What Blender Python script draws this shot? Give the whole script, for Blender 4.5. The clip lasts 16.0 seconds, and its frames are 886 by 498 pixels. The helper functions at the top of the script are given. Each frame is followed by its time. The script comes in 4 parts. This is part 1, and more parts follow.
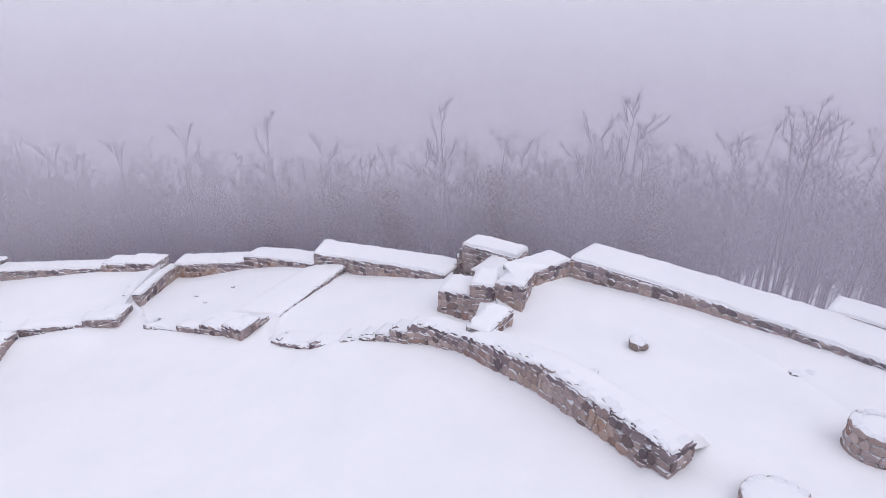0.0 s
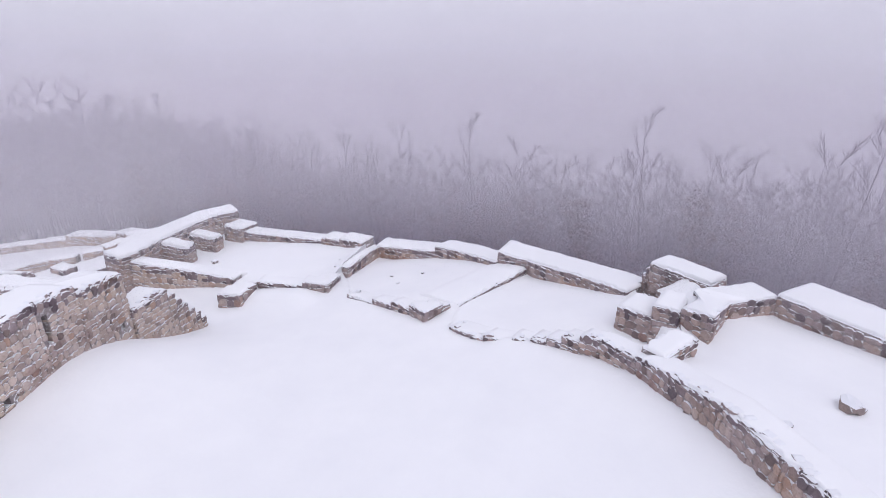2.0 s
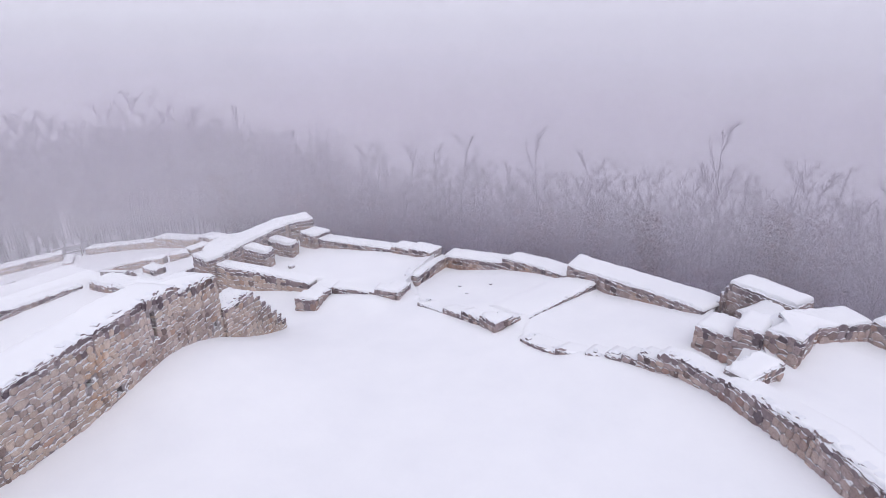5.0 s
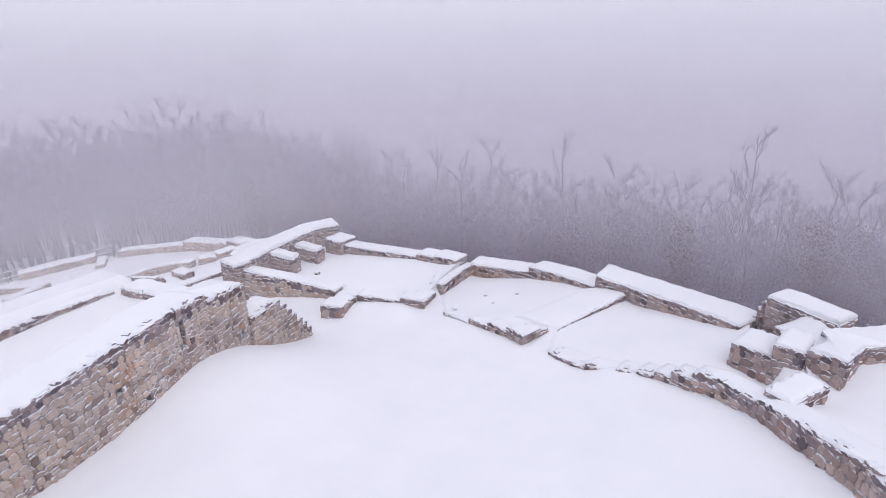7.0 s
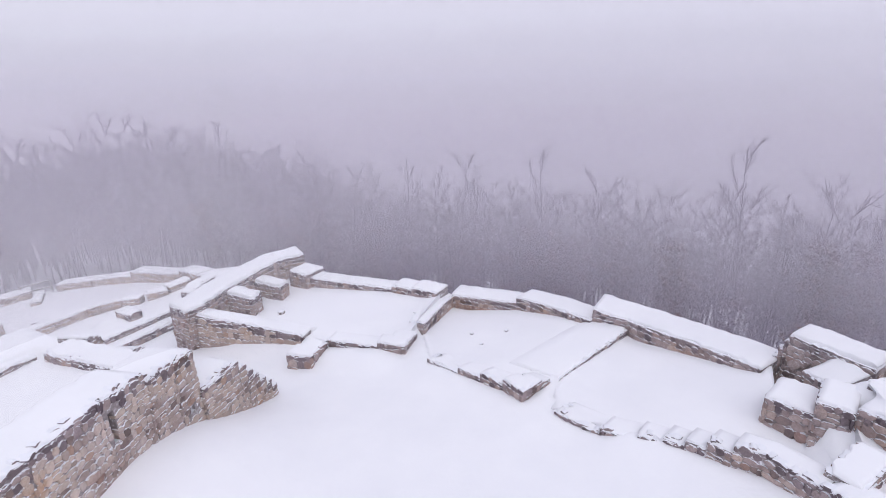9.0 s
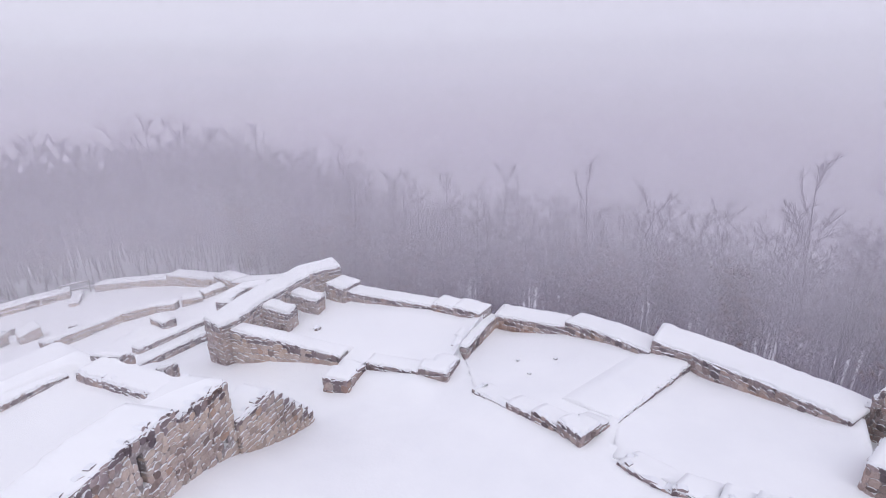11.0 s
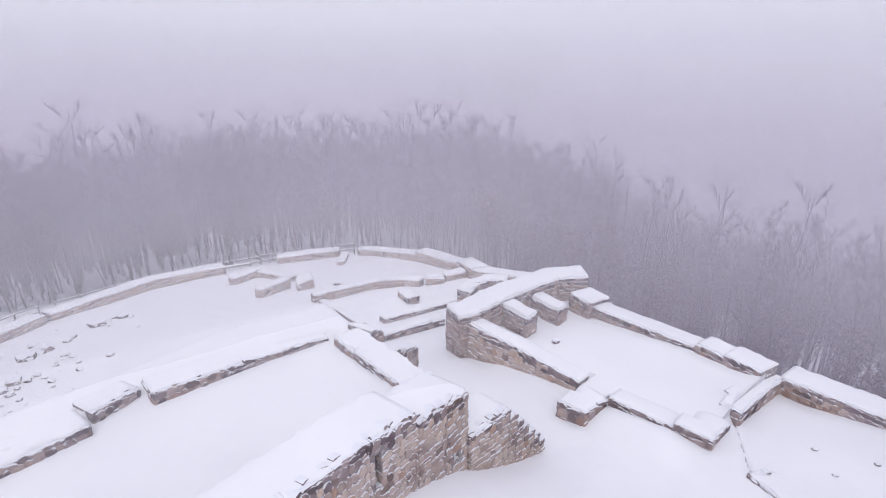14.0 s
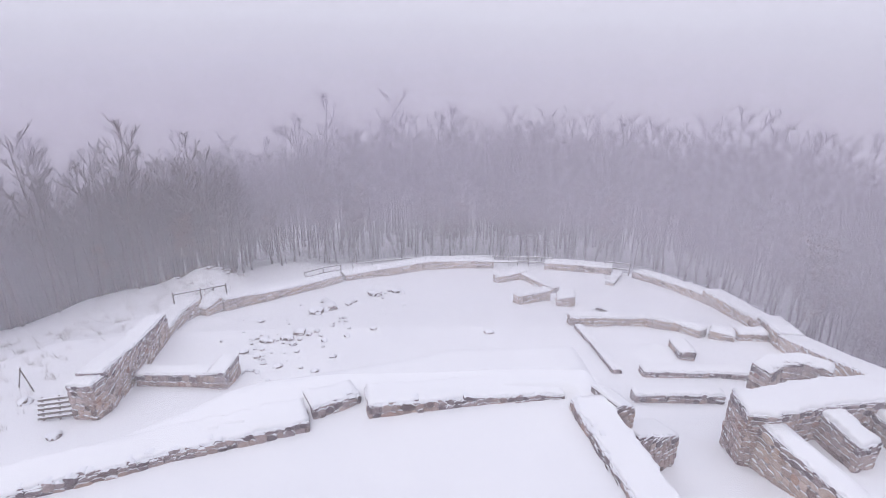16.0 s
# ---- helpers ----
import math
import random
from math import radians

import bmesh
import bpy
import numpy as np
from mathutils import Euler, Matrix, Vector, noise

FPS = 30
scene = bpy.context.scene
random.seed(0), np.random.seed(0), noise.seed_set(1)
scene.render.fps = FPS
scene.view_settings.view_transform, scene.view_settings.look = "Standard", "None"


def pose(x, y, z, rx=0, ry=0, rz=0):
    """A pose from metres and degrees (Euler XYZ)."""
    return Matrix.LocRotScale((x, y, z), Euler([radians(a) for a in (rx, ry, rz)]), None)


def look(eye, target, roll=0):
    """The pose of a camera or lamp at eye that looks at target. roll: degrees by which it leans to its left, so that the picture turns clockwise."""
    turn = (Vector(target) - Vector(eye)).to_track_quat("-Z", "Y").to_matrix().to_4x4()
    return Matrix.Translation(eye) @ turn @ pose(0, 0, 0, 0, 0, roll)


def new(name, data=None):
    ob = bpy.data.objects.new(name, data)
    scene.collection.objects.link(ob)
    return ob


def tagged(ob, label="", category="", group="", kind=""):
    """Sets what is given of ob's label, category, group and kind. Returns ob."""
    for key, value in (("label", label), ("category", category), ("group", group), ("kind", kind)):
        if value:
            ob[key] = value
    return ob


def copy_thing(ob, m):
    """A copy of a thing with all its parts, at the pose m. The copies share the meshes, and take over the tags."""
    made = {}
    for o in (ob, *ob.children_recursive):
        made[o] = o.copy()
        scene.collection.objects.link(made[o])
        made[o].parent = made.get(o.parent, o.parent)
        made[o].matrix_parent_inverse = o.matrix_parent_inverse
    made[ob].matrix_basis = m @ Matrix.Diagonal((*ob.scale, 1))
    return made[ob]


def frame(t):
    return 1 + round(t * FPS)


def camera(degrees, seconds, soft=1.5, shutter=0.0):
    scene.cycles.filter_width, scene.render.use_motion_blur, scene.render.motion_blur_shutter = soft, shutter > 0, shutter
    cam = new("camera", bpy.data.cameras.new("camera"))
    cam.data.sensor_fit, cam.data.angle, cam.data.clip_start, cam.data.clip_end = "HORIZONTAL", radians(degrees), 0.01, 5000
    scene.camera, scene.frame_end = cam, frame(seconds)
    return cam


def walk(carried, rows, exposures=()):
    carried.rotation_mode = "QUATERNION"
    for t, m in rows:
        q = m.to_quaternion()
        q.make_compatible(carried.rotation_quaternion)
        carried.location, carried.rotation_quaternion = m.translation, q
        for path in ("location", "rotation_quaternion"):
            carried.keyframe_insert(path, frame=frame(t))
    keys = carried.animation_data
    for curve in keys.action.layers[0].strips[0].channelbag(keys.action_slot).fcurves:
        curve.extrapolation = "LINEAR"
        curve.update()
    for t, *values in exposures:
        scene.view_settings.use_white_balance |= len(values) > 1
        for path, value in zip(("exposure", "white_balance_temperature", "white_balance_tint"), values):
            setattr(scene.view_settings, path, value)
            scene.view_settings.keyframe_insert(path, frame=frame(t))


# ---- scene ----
from mathutils.geometry import delaunay_2d_cdt

cam = camera(79.3, 16.0, soft=0.8)
# seconds, x, y, z, pitch, roll, yaw
ROWS = [
    (0.0, -0.000, 0.000, 12.000, -22.11, 0.90, -0.00),
    (0.5, -0.019, -0.208, 12.067, -22.22, 0.99, 8.13),
    (1.0, 0.025, -0.363, 12.083, -22.15, 0.90, 13.57),
    (1.5, 0.077, -0.479, 12.145, -22.10, 0.82, 18.20),
    (2.0, 0.070, -0.544, 12.177, -21.91, 0.72, 20.91),
    (2.5, -0.081, -0.622, 12.193, -21.73, 0.67, 22.50),
    (3.0, -0.299, -0.748, 12.196, -21.52, 0.58, 23.66),
    (3.5, -0.450, -0.929, 12.259, -21.32, 0.43, 24.83),
    (4.0, -0.470, -1.134, 12.335, -21.16, 0.24, 25.77),
    (6.5, -0.548, -1.253, 12.499, -20.54, -0.25, 29.35),
    (7.0, -0.826, -0.995, 12.603, -20.57, -0.36, 29.86),
    (7.5, -1.277, -0.554, 12.691, -20.49, -0.57, 27.09),
    (8.0, -1.896, 0.067, 12.799, -20.45, -0.73, 25.19),
    (8.5, -2.524, 0.877, 12.911, -20.35, -0.93, 25.48),
    (9.0, -3.159, 1.725, 13.055, -20.27, -1.01, 25.95),
    (11.5, -4.975, 3.011, 13.401, -20.17, -0.49, 31.53),
    (12.0, -5.166, 2.974, 13.314, -20.18, -0.32, 34.75),
    (12.5, -5.506, 3.055, 13.231, -20.22, -0.21, 38.48),
    (13.0, -6.033, 3.274, 13.146, -20.31, -0.01, 43.73),
    (13.5, -6.770, 3.637, 13.065, -20.40, 0.09, 48.81),
    (14.0, -7.627, 4.099, 13.025, -20.51, 0.19, 54.74),
    (14.5, -8.596, 4.653, 13.010, -20.68, 0.32, 62.10),
    (15.0, -9.572, 5.211, 12.997, -20.81, 0.36, 70.02),
    (15.5, -10.539, 5.727, 12.975, -20.91, 0.43, 77.73),
    (16.0, -11.389, 6.199, 12.992, -21.01, 0.50, 85.85),
]
walk(cam, [(t, pose(x, y, z, 90 + pitch, 0, yaw) @ pose(0, 0, 0, 0, 0, roll)) for t, x, y, z, pitch, roll, yaw in ROWS])

CLOUD = 1.01
# ---- sky and light: snow clouds, thick mist, no sun to be seen ----
world = bpy.data.worlds.new("snow_sky")
world.use_nodes = True
scene.world = world
wn, wl = world.node_tree.nodes, world.node_tree.links
wn.clear()
w_out, w_add = wn.new("ShaderNodeOutputWorld"), wn.new("ShaderNodeAddShader")
w_cloud, w_blue = wn.new("ShaderNodeBackground"), wn.new("ShaderNodeBackground")
w_dir, w_sep, w_ramp = wn.new("ShaderNodeTexCoord"), wn.new("ShaderNodeSeparateXYZ"), wn.new("ShaderNodeValToRGB")
w_ramp.color_ramp.elements[0].position, w_ramp.color_ramp.elements[0].color = 0.0, (0.60, 0.592, 0.685, 1)
w_ramp.color_ramp.elements[1].position, w_ramp.color_ramp.elements[1].color = 0.9, (0.785, 0.787, 0.93, 1)
w_sky = wn.new("ShaderNodeTexSky")
w_sky.sky_type, w_sky.sun_disc, w_sky.sun_elevation, w_sky.sun_rotation = "NISHITA", False, radians(49), radians(126)
w_cloud.inputs["Strength"].default_value, w_blue.inputs["Strength"].default_value = CLOUD, 0.02
wl.new(w_dir.outputs["Generated"], w_sep.inputs[0])
wl.new(w_sep.outputs["Z"], w_ramp.inputs[0])
wl.new(w_ramp.outputs[0], w_cloud.inputs["Color"])
wl.new(w_sky.outputs[0], w_blue.inputs["Color"])
wl.new(w_cloud.outputs[0], w_add.inputs[0])
wl.new(w_blue.outputs[0], w_add.inputs[1])
wl.new(w_add.outputs[0], w_out.inputs[0])

sun = new("sun", bpy.data.lights.new("sun", "SUN"))
sun.data.energy, sun.data.angle, sun.data.color = 0.9, radians(60), (1.0, 0.97, 0.97)
sun.matrix_world = look((0, 0, 60), (-42, 30, 0))


# ---- materials ----
def material(name, base, rough=0.8):
    m = bpy.data.materials.new(name)
    m.use_nodes = True
    n, l = m.node_tree.nodes, m.node_tree.links
    b = n["Principled BSDF"]
    b.inputs["Base Color"].default_value = (*base, 1)
    b.inputs["Roughness"].default_value = rough
    return m, n, l, b


def noisy(n, l, scale, detail=6.0, rough=0.6, coord="Object"):
    c = n.new("ShaderNodeTexCoord")
    t = n.new("ShaderNodeTexNoise")
    t.inputs["Scale"].default_value = scale
    t.inputs["Detail"].default_value = detail
    t.inputs["Roughness"].default_value = rough
    l.new(c.outputs[coord], t.inputs["Vector"])
    return t


def ramp(n, l, fac, stops):
    r = n.new("ShaderNodeValToRGB")
    e = r.color_ramp.elements
    while len(e) < len(stops):
        e.new(0.5)
    for k, (p, c) in enumerate(stops):
        e[k].position, e[k].color = p, (*c, 1)
    l.new(fac, r.inputs[0])
    return r


def bump(n, l, b, height, strength, distance):
    u = n.new("ShaderNodeBump")
    u.inputs["Strength"].default_value = strength
    u.inputs["Distance"].default_value = distance
    l.new(height, u.inputs["Height"])
    l.new(u.outputs[0], b.inputs["Normal"])


SNOW, n_, l_, b_ = material("snow", (0.86, 0.87, 0.90), 0.9)
t1 = noisy(n_, l_, 0.35, 5)
t2 = noisy(n_, l_, 9.0, 8)
r1 = ramp(n_, l_, t1.outputs["Fac"], [(0.3, (0.845, 0.85, 0.87)), (0.7, (0.89, 0.893, 0.905))])
l_.new(r1.outputs[0], b_.inputs["Base Color"])
mx = n_.new("ShaderNodeMath"); mx.operation = "MULTIPLY_ADD"; mx.inputs[1].default_value = 0.15
l_.new(t2.outputs["Fac"], mx.inputs[0]); l_.new(t1.outputs["Fac"], mx.inputs[2])
bump(n_, l_, b_, mx.outputs[0], 0.35, 0.12)

MORTAR, n_, l_, b_ = material("mortar", (0.2, 0.17, 0.15), 0.95)
t1 = noisy(n_, l_, 6.0, 8)
r1 = ramp(n_, l_, t1.outputs["Fac"], [(0.3, (0.2, 0.17, 0.175)), (0.5, (0.3, 0.26, 0.26)), (0.57, (0.4, 0.37, 0.37)), (0.62, (0.8, 0.8, 0.82))])
g_, s_ = n_.new("ShaderNodeNewGeometry"), n_.new("ShaderNodeSeparateXYZ")
l_.new(g_.outputs["Normal"], s_.inputs[0])
r2 = ramp(n_, l_, s_.outputs["Z"], [(0.35, (0, 0, 0)), (0.6, (1, 1, 1))])
x1 = n_.new("ShaderNodeMix")
x1.data_type = "RGBA"
x1.inputs["B"].default_value = (0.84, 0.85, 0.88, 1)
l_.new(r2.outputs[0], x1.inputs["Factor"])
l_.new(r1.outputs[0], x1.inputs["A"])
l_.new(x1.outputs["Result"], b_.inputs["Base Color"])
bump(n_, l_, b_, t1.outputs["Fac"], 0.8, 0.03)


def stone_material(name, dark, mid, light, spread, bare=0.745):
    m, n, l, b = material(name, mid, 0.9)
    info = n.new("ShaderNodeObjectInfo")
    isl = n.new("ShaderNodeNewGeometry")
    add = n.new("ShaderNodeMath"); add.operation = "ADD"
    l.new(info.outputs["Random"], add.inputs[0]); l.new(isl.outputs["Random Per Island"], add.inputs[1])
    fr = n.new("ShaderNodeMath"); fr.operation = "FRACT"
    l.new(add.outputs[0], fr.inputs[0])
    r = ramp(n, l, fr.outputs[0], spread)
    t = noisy(n, l, 7.0, 9, 0.65, "Object")
    t.noise_dimensions = "4D"
    l.new(fr.outputs[0], t.inputs["W"])
    r2 = ramp(n, l, t.outputs["Fac"], [(0.25, dark), (0.5, mid), (0.75, light)])
    mix = n.new("ShaderNodeMix"); mix.data_type = "RGBA"; mix.blend_type = "MULTIPLY"
    mix.inputs["Factor"].default_value = 1.0
    stain = noisy(n, l, 0.55, 5, 0.6, "Object")
    here = n.new("ShaderNodeNewGeometry")
    l.new(here.outputs["Position"], stain.inputs["Vector"])
    r3 = ramp(n, l, stain.outputs["Fac"], [(0.3, (0.62, 0.56, 0.58)), (0.44, (0.96, 0.94, 0.94)), (0.6, (1.02, 0.97, 0.91)), (0.7, (0.92, 0.72, 0.56))])
    age = n.new("ShaderNodeMix"); age.data_type = "RGBA"; age.blend_type = "MULTIPLY"
    age.inputs["Factor"].default_value = 1.0
    l.new(r.outputs[0], age.inputs["A"]); l.new(r3.outputs[0], age.inputs["B"])
    l.new(age.outputs["Result"], mix.inputs["A"]); l.new(r2.outputs[0], mix.inputs["B"])
    # snow lying on whatever looks up, and blown into the joints in patches
    sep = n.new("ShaderNodeSeparateXYZ")
    l.new(isl.outputs["Normal"], sep.inputs[0])
    pat = noisy(n, l, 3.0, 9, 0.78, "Object")
    pos = n.new("ShaderNodeNewGeometry")
    l.new(pos.outputs["Position"], pat.inputs["Vector"])
    sm = n.new("ShaderNodeMath"); sm.operation = "MULTIPLY_ADD"; sm.inputs[1].default_value = 0.45
    l.new(sep.outputs["Z"], sm.inputs[0]); l.new(pat.outputs["Fac"], sm.inputs[2])
    sr = ramp(n, l, sm.outputs[0], [(bare, (0, 0, 0)), (bare + 0.08, (1, 1, 1))])
    mix2 = n.new("ShaderNodeMix"); mix2.data_type = "RGBA"
    mix2.inputs["B"].default_value = (0.84, 0.85, 0.88, 1)
    l.new(sr.outputs[0], mix2.inputs["Factor"]); l.new(mix.outputs["Result"], mix2.inputs["A"])
    l.new(mix2.outputs["Result"], b.inputs["Base Color"])
    bump(n, l, b, t.outputs["Fac"], 0.7, 0.04)
    return m


STONE = stone_material("rubble_stone", (0.62, 0.58, 0.57), (0.94, 0.91, 0.89), (1.2, 1.17, 1.15),
                       [(0.0, (0.19, 0.15, 0.15)), (0.1, (0.32, 0.26, 0.255)), (0.4, (0.47, 0.395, 0.375)), (0.65, (0.42, 0.36, 0.365)), (0.85, (0.57, 0.495, 0.47)), (1.0, (0.35, 0.235, 0.21))])
TAN = stone_material("tan_rubble_stone", (0.66, 0.61, 0.58), (0.95, 0.91, 0.87), (1.15, 1.12, 1.1),
                     [(0.0, (0.25, 0.20, 0.195)), (0.09, (0.41, 0.35, 0.33)), (0.4, (0.58, 0.505, 0.465)), (0.7, (0.51, 0.455, 0.445)), (0.9, (0.65, 0.575, 0.54)), (1.0, (0.46, 0.33, 0.27))], 0.70)
# for the far ward walls: haze put into a paler colour, plus more snow
PALE = stone_material("hazed_snowy_stone", (0.7, 0.67, 0.66), (0.96, 0.93, 0.92), (1.15, 1.13, 1.12),
                      [(0.0, (0.28, 0.225, 0.21)), (0.15, (0.44, 0.37, 0.34)), (0.5, (0.54, 0.46, 0.42)), (0.8, (0.6, 0.53, 0.48)), (1.0, (0.46, 0.38, 0.34))], 0.60)
CAPS = stone_material("dark_cap_stone", (0.62, 0.58, 0.6), (0.94, 0.91, 0.92), (1.25, 1.2, 1.2),
                      [(0.0, (0.15, 0.125, 0.14)), (0.4, (0.26, 0.22, 0.235)), (0.75, (0.36, 0.31, 0.315)), (1.0, (0.46, 0.39, 0.375))], 0.66)
TONES = [STONE, TAN, PALE, CAPS]

# ---- helpers for meshes ----
def part(name, bm, mat, parent=None, label=""):
    me = bpy.data.meshes.new(name)
    bm.to_mesh(me)
    bm.free()
    me.materials.append(mat)
    ob = new(name, me)
    if parent:
        ob.parent = parent
    if label:
        ob["label"] = label
    return ob


def smooth(ob):
    ob.data.polygons.foreach_set("use_smooth", [True] * len(ob.data.polygons))
    return ob


def wob(x, y, z=0.0, s=1.0):
    return noise.noise((x * s, y * s, z * s))


# ---- the lie of the land ----
def inside(poly, x, y):
    x, y = np.asarray(x, float), np.asarray(y, float)
    r = np.zeros(x.shape, bool)
    for (x0, y0), (x1, y1) in zip(poly, poly[1:] + poly[:1]):
        r ^= ((y0 > y) != (y1 > y)) & (x < (x1 - x0) * (y - y0) / (y1 - y0 + 1e-12) + x0)
    return r


def nearest(poly, x, y, closed=True):
    """Distance to an outline and the nearest point on it."""
    best = np.full(np.shape(x), 1e9)
    bx, by = np.zeros(np.shape(x)), np.zeros(np.shape(x))
    for (x0, y0), (x1, y1) in zip(poly, poly[1:] + (poly[:1] if closed else [])):
        dx, dy = x1 - x0, y1 - y0
        u = np.clip(((x - x0) * dx + (y - y0) * dy) / (dx * dx + dy * dy + 1e-9), 0, 1)
        px, py = x0 + u * dx, y0 + u * dy
        d = np.hypot(x - px, y - py)
        k = d < best
        best = np.where(k, d, best)
        bx, by = np.where(k, px, bx), np.where(k, py, by)
    return best, bx, by


def step(a, b, v):
    k = np.clip((v - a) / (b - a), 0, 1)
    return k * k * (3 - 2 * k)


def blend(a, b, k):
    return a * (1 - k) + b * k


RIM = [(16, 8), (15.5, 12.5), (14.6, 17), (9.6, 20.2), (6, 23.2), (4.4, 24), (1.5, 25.2), (-6.5, 28.3), (-11.5, 30), (-15.6, 30.2), (-19.3, 28.3), (-26.7, 28.6),
       (-33, 30.5), (-41, 32), (-49.8, 32.6), (-55, 31.8), (-60, 29.5), (-63.6, 21.5), (-64.5, 14), (-63.5, 7.5), (-59.5, -0.6), (-54.5, -4.5), (-50, -8),
       (-47, -13), (-38, -17), (-25, -22), (0, -24), (16, -14)]


def court_z(x, y):
    hollow = 0.295 * np.exp(-((x + 19) ** 2 + (y - 17) ** 2) / 12.25)
    rise = 1.476 * np.exp(-((x + 17.3) ** 2 + (y - 10) ** 2) / 16.0)
    return 2.643 + 0.0411 * x - 0.1396 * y + 0.00189 * x * x + 0.00849 * x * y + 0.00531 * y * y - hollow + rise


def ward_z(x, y):
    return 3.264 + 0.1922 * x - 0.019 * y


ROOM_UPPER = [(1.2, 15.9), (3.4, 13.0), (5.6, 9.6), (9, 4), (16, 3), (13.8, 11), (11.9, 15.2), (9.2, 18.4), (5.7, 21.5), (3.3, 19.6), (2.6, 18.6), (2.1, 18.8), (2.2, 17.3)]


def upper_z(x, y):
    return 2.32 + 0.06 * (16.8 - y) + 0.03 * (x - 2.6) - 0.45 * np.exp(-((x - 2.5) ** 2 + (y - 17.6) ** 2) / 1.3)


def castle_z(x, y):
    c = court_z(np.clip(x, -30, 4), np.clip(y, -3, 19.5))
    c = blend(c, np.minimum(c, 3.2 + 0.15 * x - 0.13 * y), step(np.interp(x, [-12, -6], [23.0, 19.6]), np.interp(x, [-12, -6], [25.5, 21.6]), y))
    # snow raised along the hall so its wall bases fit the camera's view
    c = c + 0.5 * step(18.9, 20.3, y) * step(-27.0, -24.5, x) * (1 - step(-16.5, -14.6, x))
    c = c - 0.18 * np.exp(-((x + 5.6) ** 2 + (y - 17.0) ** 2) / 1.6)
    # snow raised along the upper room's wall, to fit its base line in view
    d, _, _ = nearest([(-5.5, 17.4), (-2.4, 16.6), (0.72, 15.1), (2.77, 12.6), (5.1, 9.2)], x, y, False)
    c = c + 0.34 * np.exp(-d / 1.5) * step(-6.5, -2.0, x)
    # pit between the return wall and the blocks
    c = c - 0.6 * np.exp(-((x - 1.65) ** 2 + (y - 18.0) ** 2) / 0.5)
    # snow blown into the pocket under the tower
    c = c + 1.45 * np.exp(-((x - 2.75) ** 2 + (y - 20.9) ** 2) / 1.3)
    # snow heaped beside the pier in the ward
    w = ward_z(x, y) + 0.72 * np.exp(-(((x + 38.5) / 1.1) ** 2 + ((y - 21.2) / 1.2) ** 2))
    z = blend(c, w, step(-26.5, -31.0, x))
    z = np.where(y < 2, blend(z, blend(1.5, w, step(-22.5, -27.5, x)), step(2, -4, y)), z)
    # bank behind the keep, narrower to the south
    edge = np.interp(y, [-5, -1, 3, 8], [-23.8, -25.6, -27.6, -29.3])
    bank = step(edge - 3.5, edge, x) * (1 - step(-26.0, -24.0, x)) * step(-6.5, -3.0, y) * (1 - step(12.6, 14.6, y))
    z = blend(z, 1.8, bank)
    # the upper room lies open to the south
    d, _, _ = nearest(ROOM_UPPER, x, y)
    return np.where((x > 4.6) & (y < 9.6), blend(z, upper_z(x, y), 1 - step(0.0, 3.0, d)), z)


ROOM_HALL = [(-27.0, 19.7), (-20.6, 20.95), (-20.0, 19.4), (-19.2, 19.5), (-19.15, 20.9), (-15.2, 21.6), (-15.5, 23.9), (-15.55, 24.2), (-15.9, 28.2), (-19, 28), (-25, 27), (-27.3, 27)]
ROOM_MID = [(-15.3, 24.0), (-13.4, 21.1), (-9.0, 19.5), (-8.0, 19.0), (-7.55, 20.7), (-5.65, 26.4), (-7, 27.2), (-11.5, 29.3), (-15.6, 29.2)]
ROOM_EAST = [(-6.9, 18.4), (-4.9, 17.5), (-2.9, 17.1), (-1.1, 16.5), (1.0, 15.6), (1.5, 16.4), (1.4, 19.6), (0.4, 19.9), (0.5, 23.5), (-0.6, 24.2), (-5.2, 27), (-5.3, 26.0), (-7.2, 20.6)]
ROOM_RECESS = [(-27.0, 11.9), (-26.3, 4.9), (-27.0, 4.6), (-26.2, 2.9), (-24.9, -0.6), (-23.4, -4.8), (-20, -9), (-15.4, -6), (-15.6, -1), (-17.3, 6.5), (-18.6, 12.2), (-21.3, 12.2)]
ROOMS = [
    ("floor_hall", ROOM_HALL, lambda x, y: -0.52 + 0.075 * (x + 15)),
    ("floor_mid_room", ROOM_MID, lambda x, y: 4.62 + 0.2 * x - 0.12 * y - 0.36 * np.exp(-np.maximum(0, -7.55 + (y - 20.7) / 3 - x) / 1.6)),
    ("floor_east_room", ROOM_EAST, lambda x, y: 4.12 + 0.16 * x - 0.14 * y - 0.75 * np.exp(-((x - 1.2) ** 2 + (y - 18.2) ** 2) / 2.2)),
    ("floor_upper_room", ROOM_UPPER, upper_z),
    ("floor_recess", ROOM_RECESS, lambda x, y: 1.24 + 0.07 * np.clip(x + 26.4, 0, 5) * step(7.0, 11.3, y)),
]


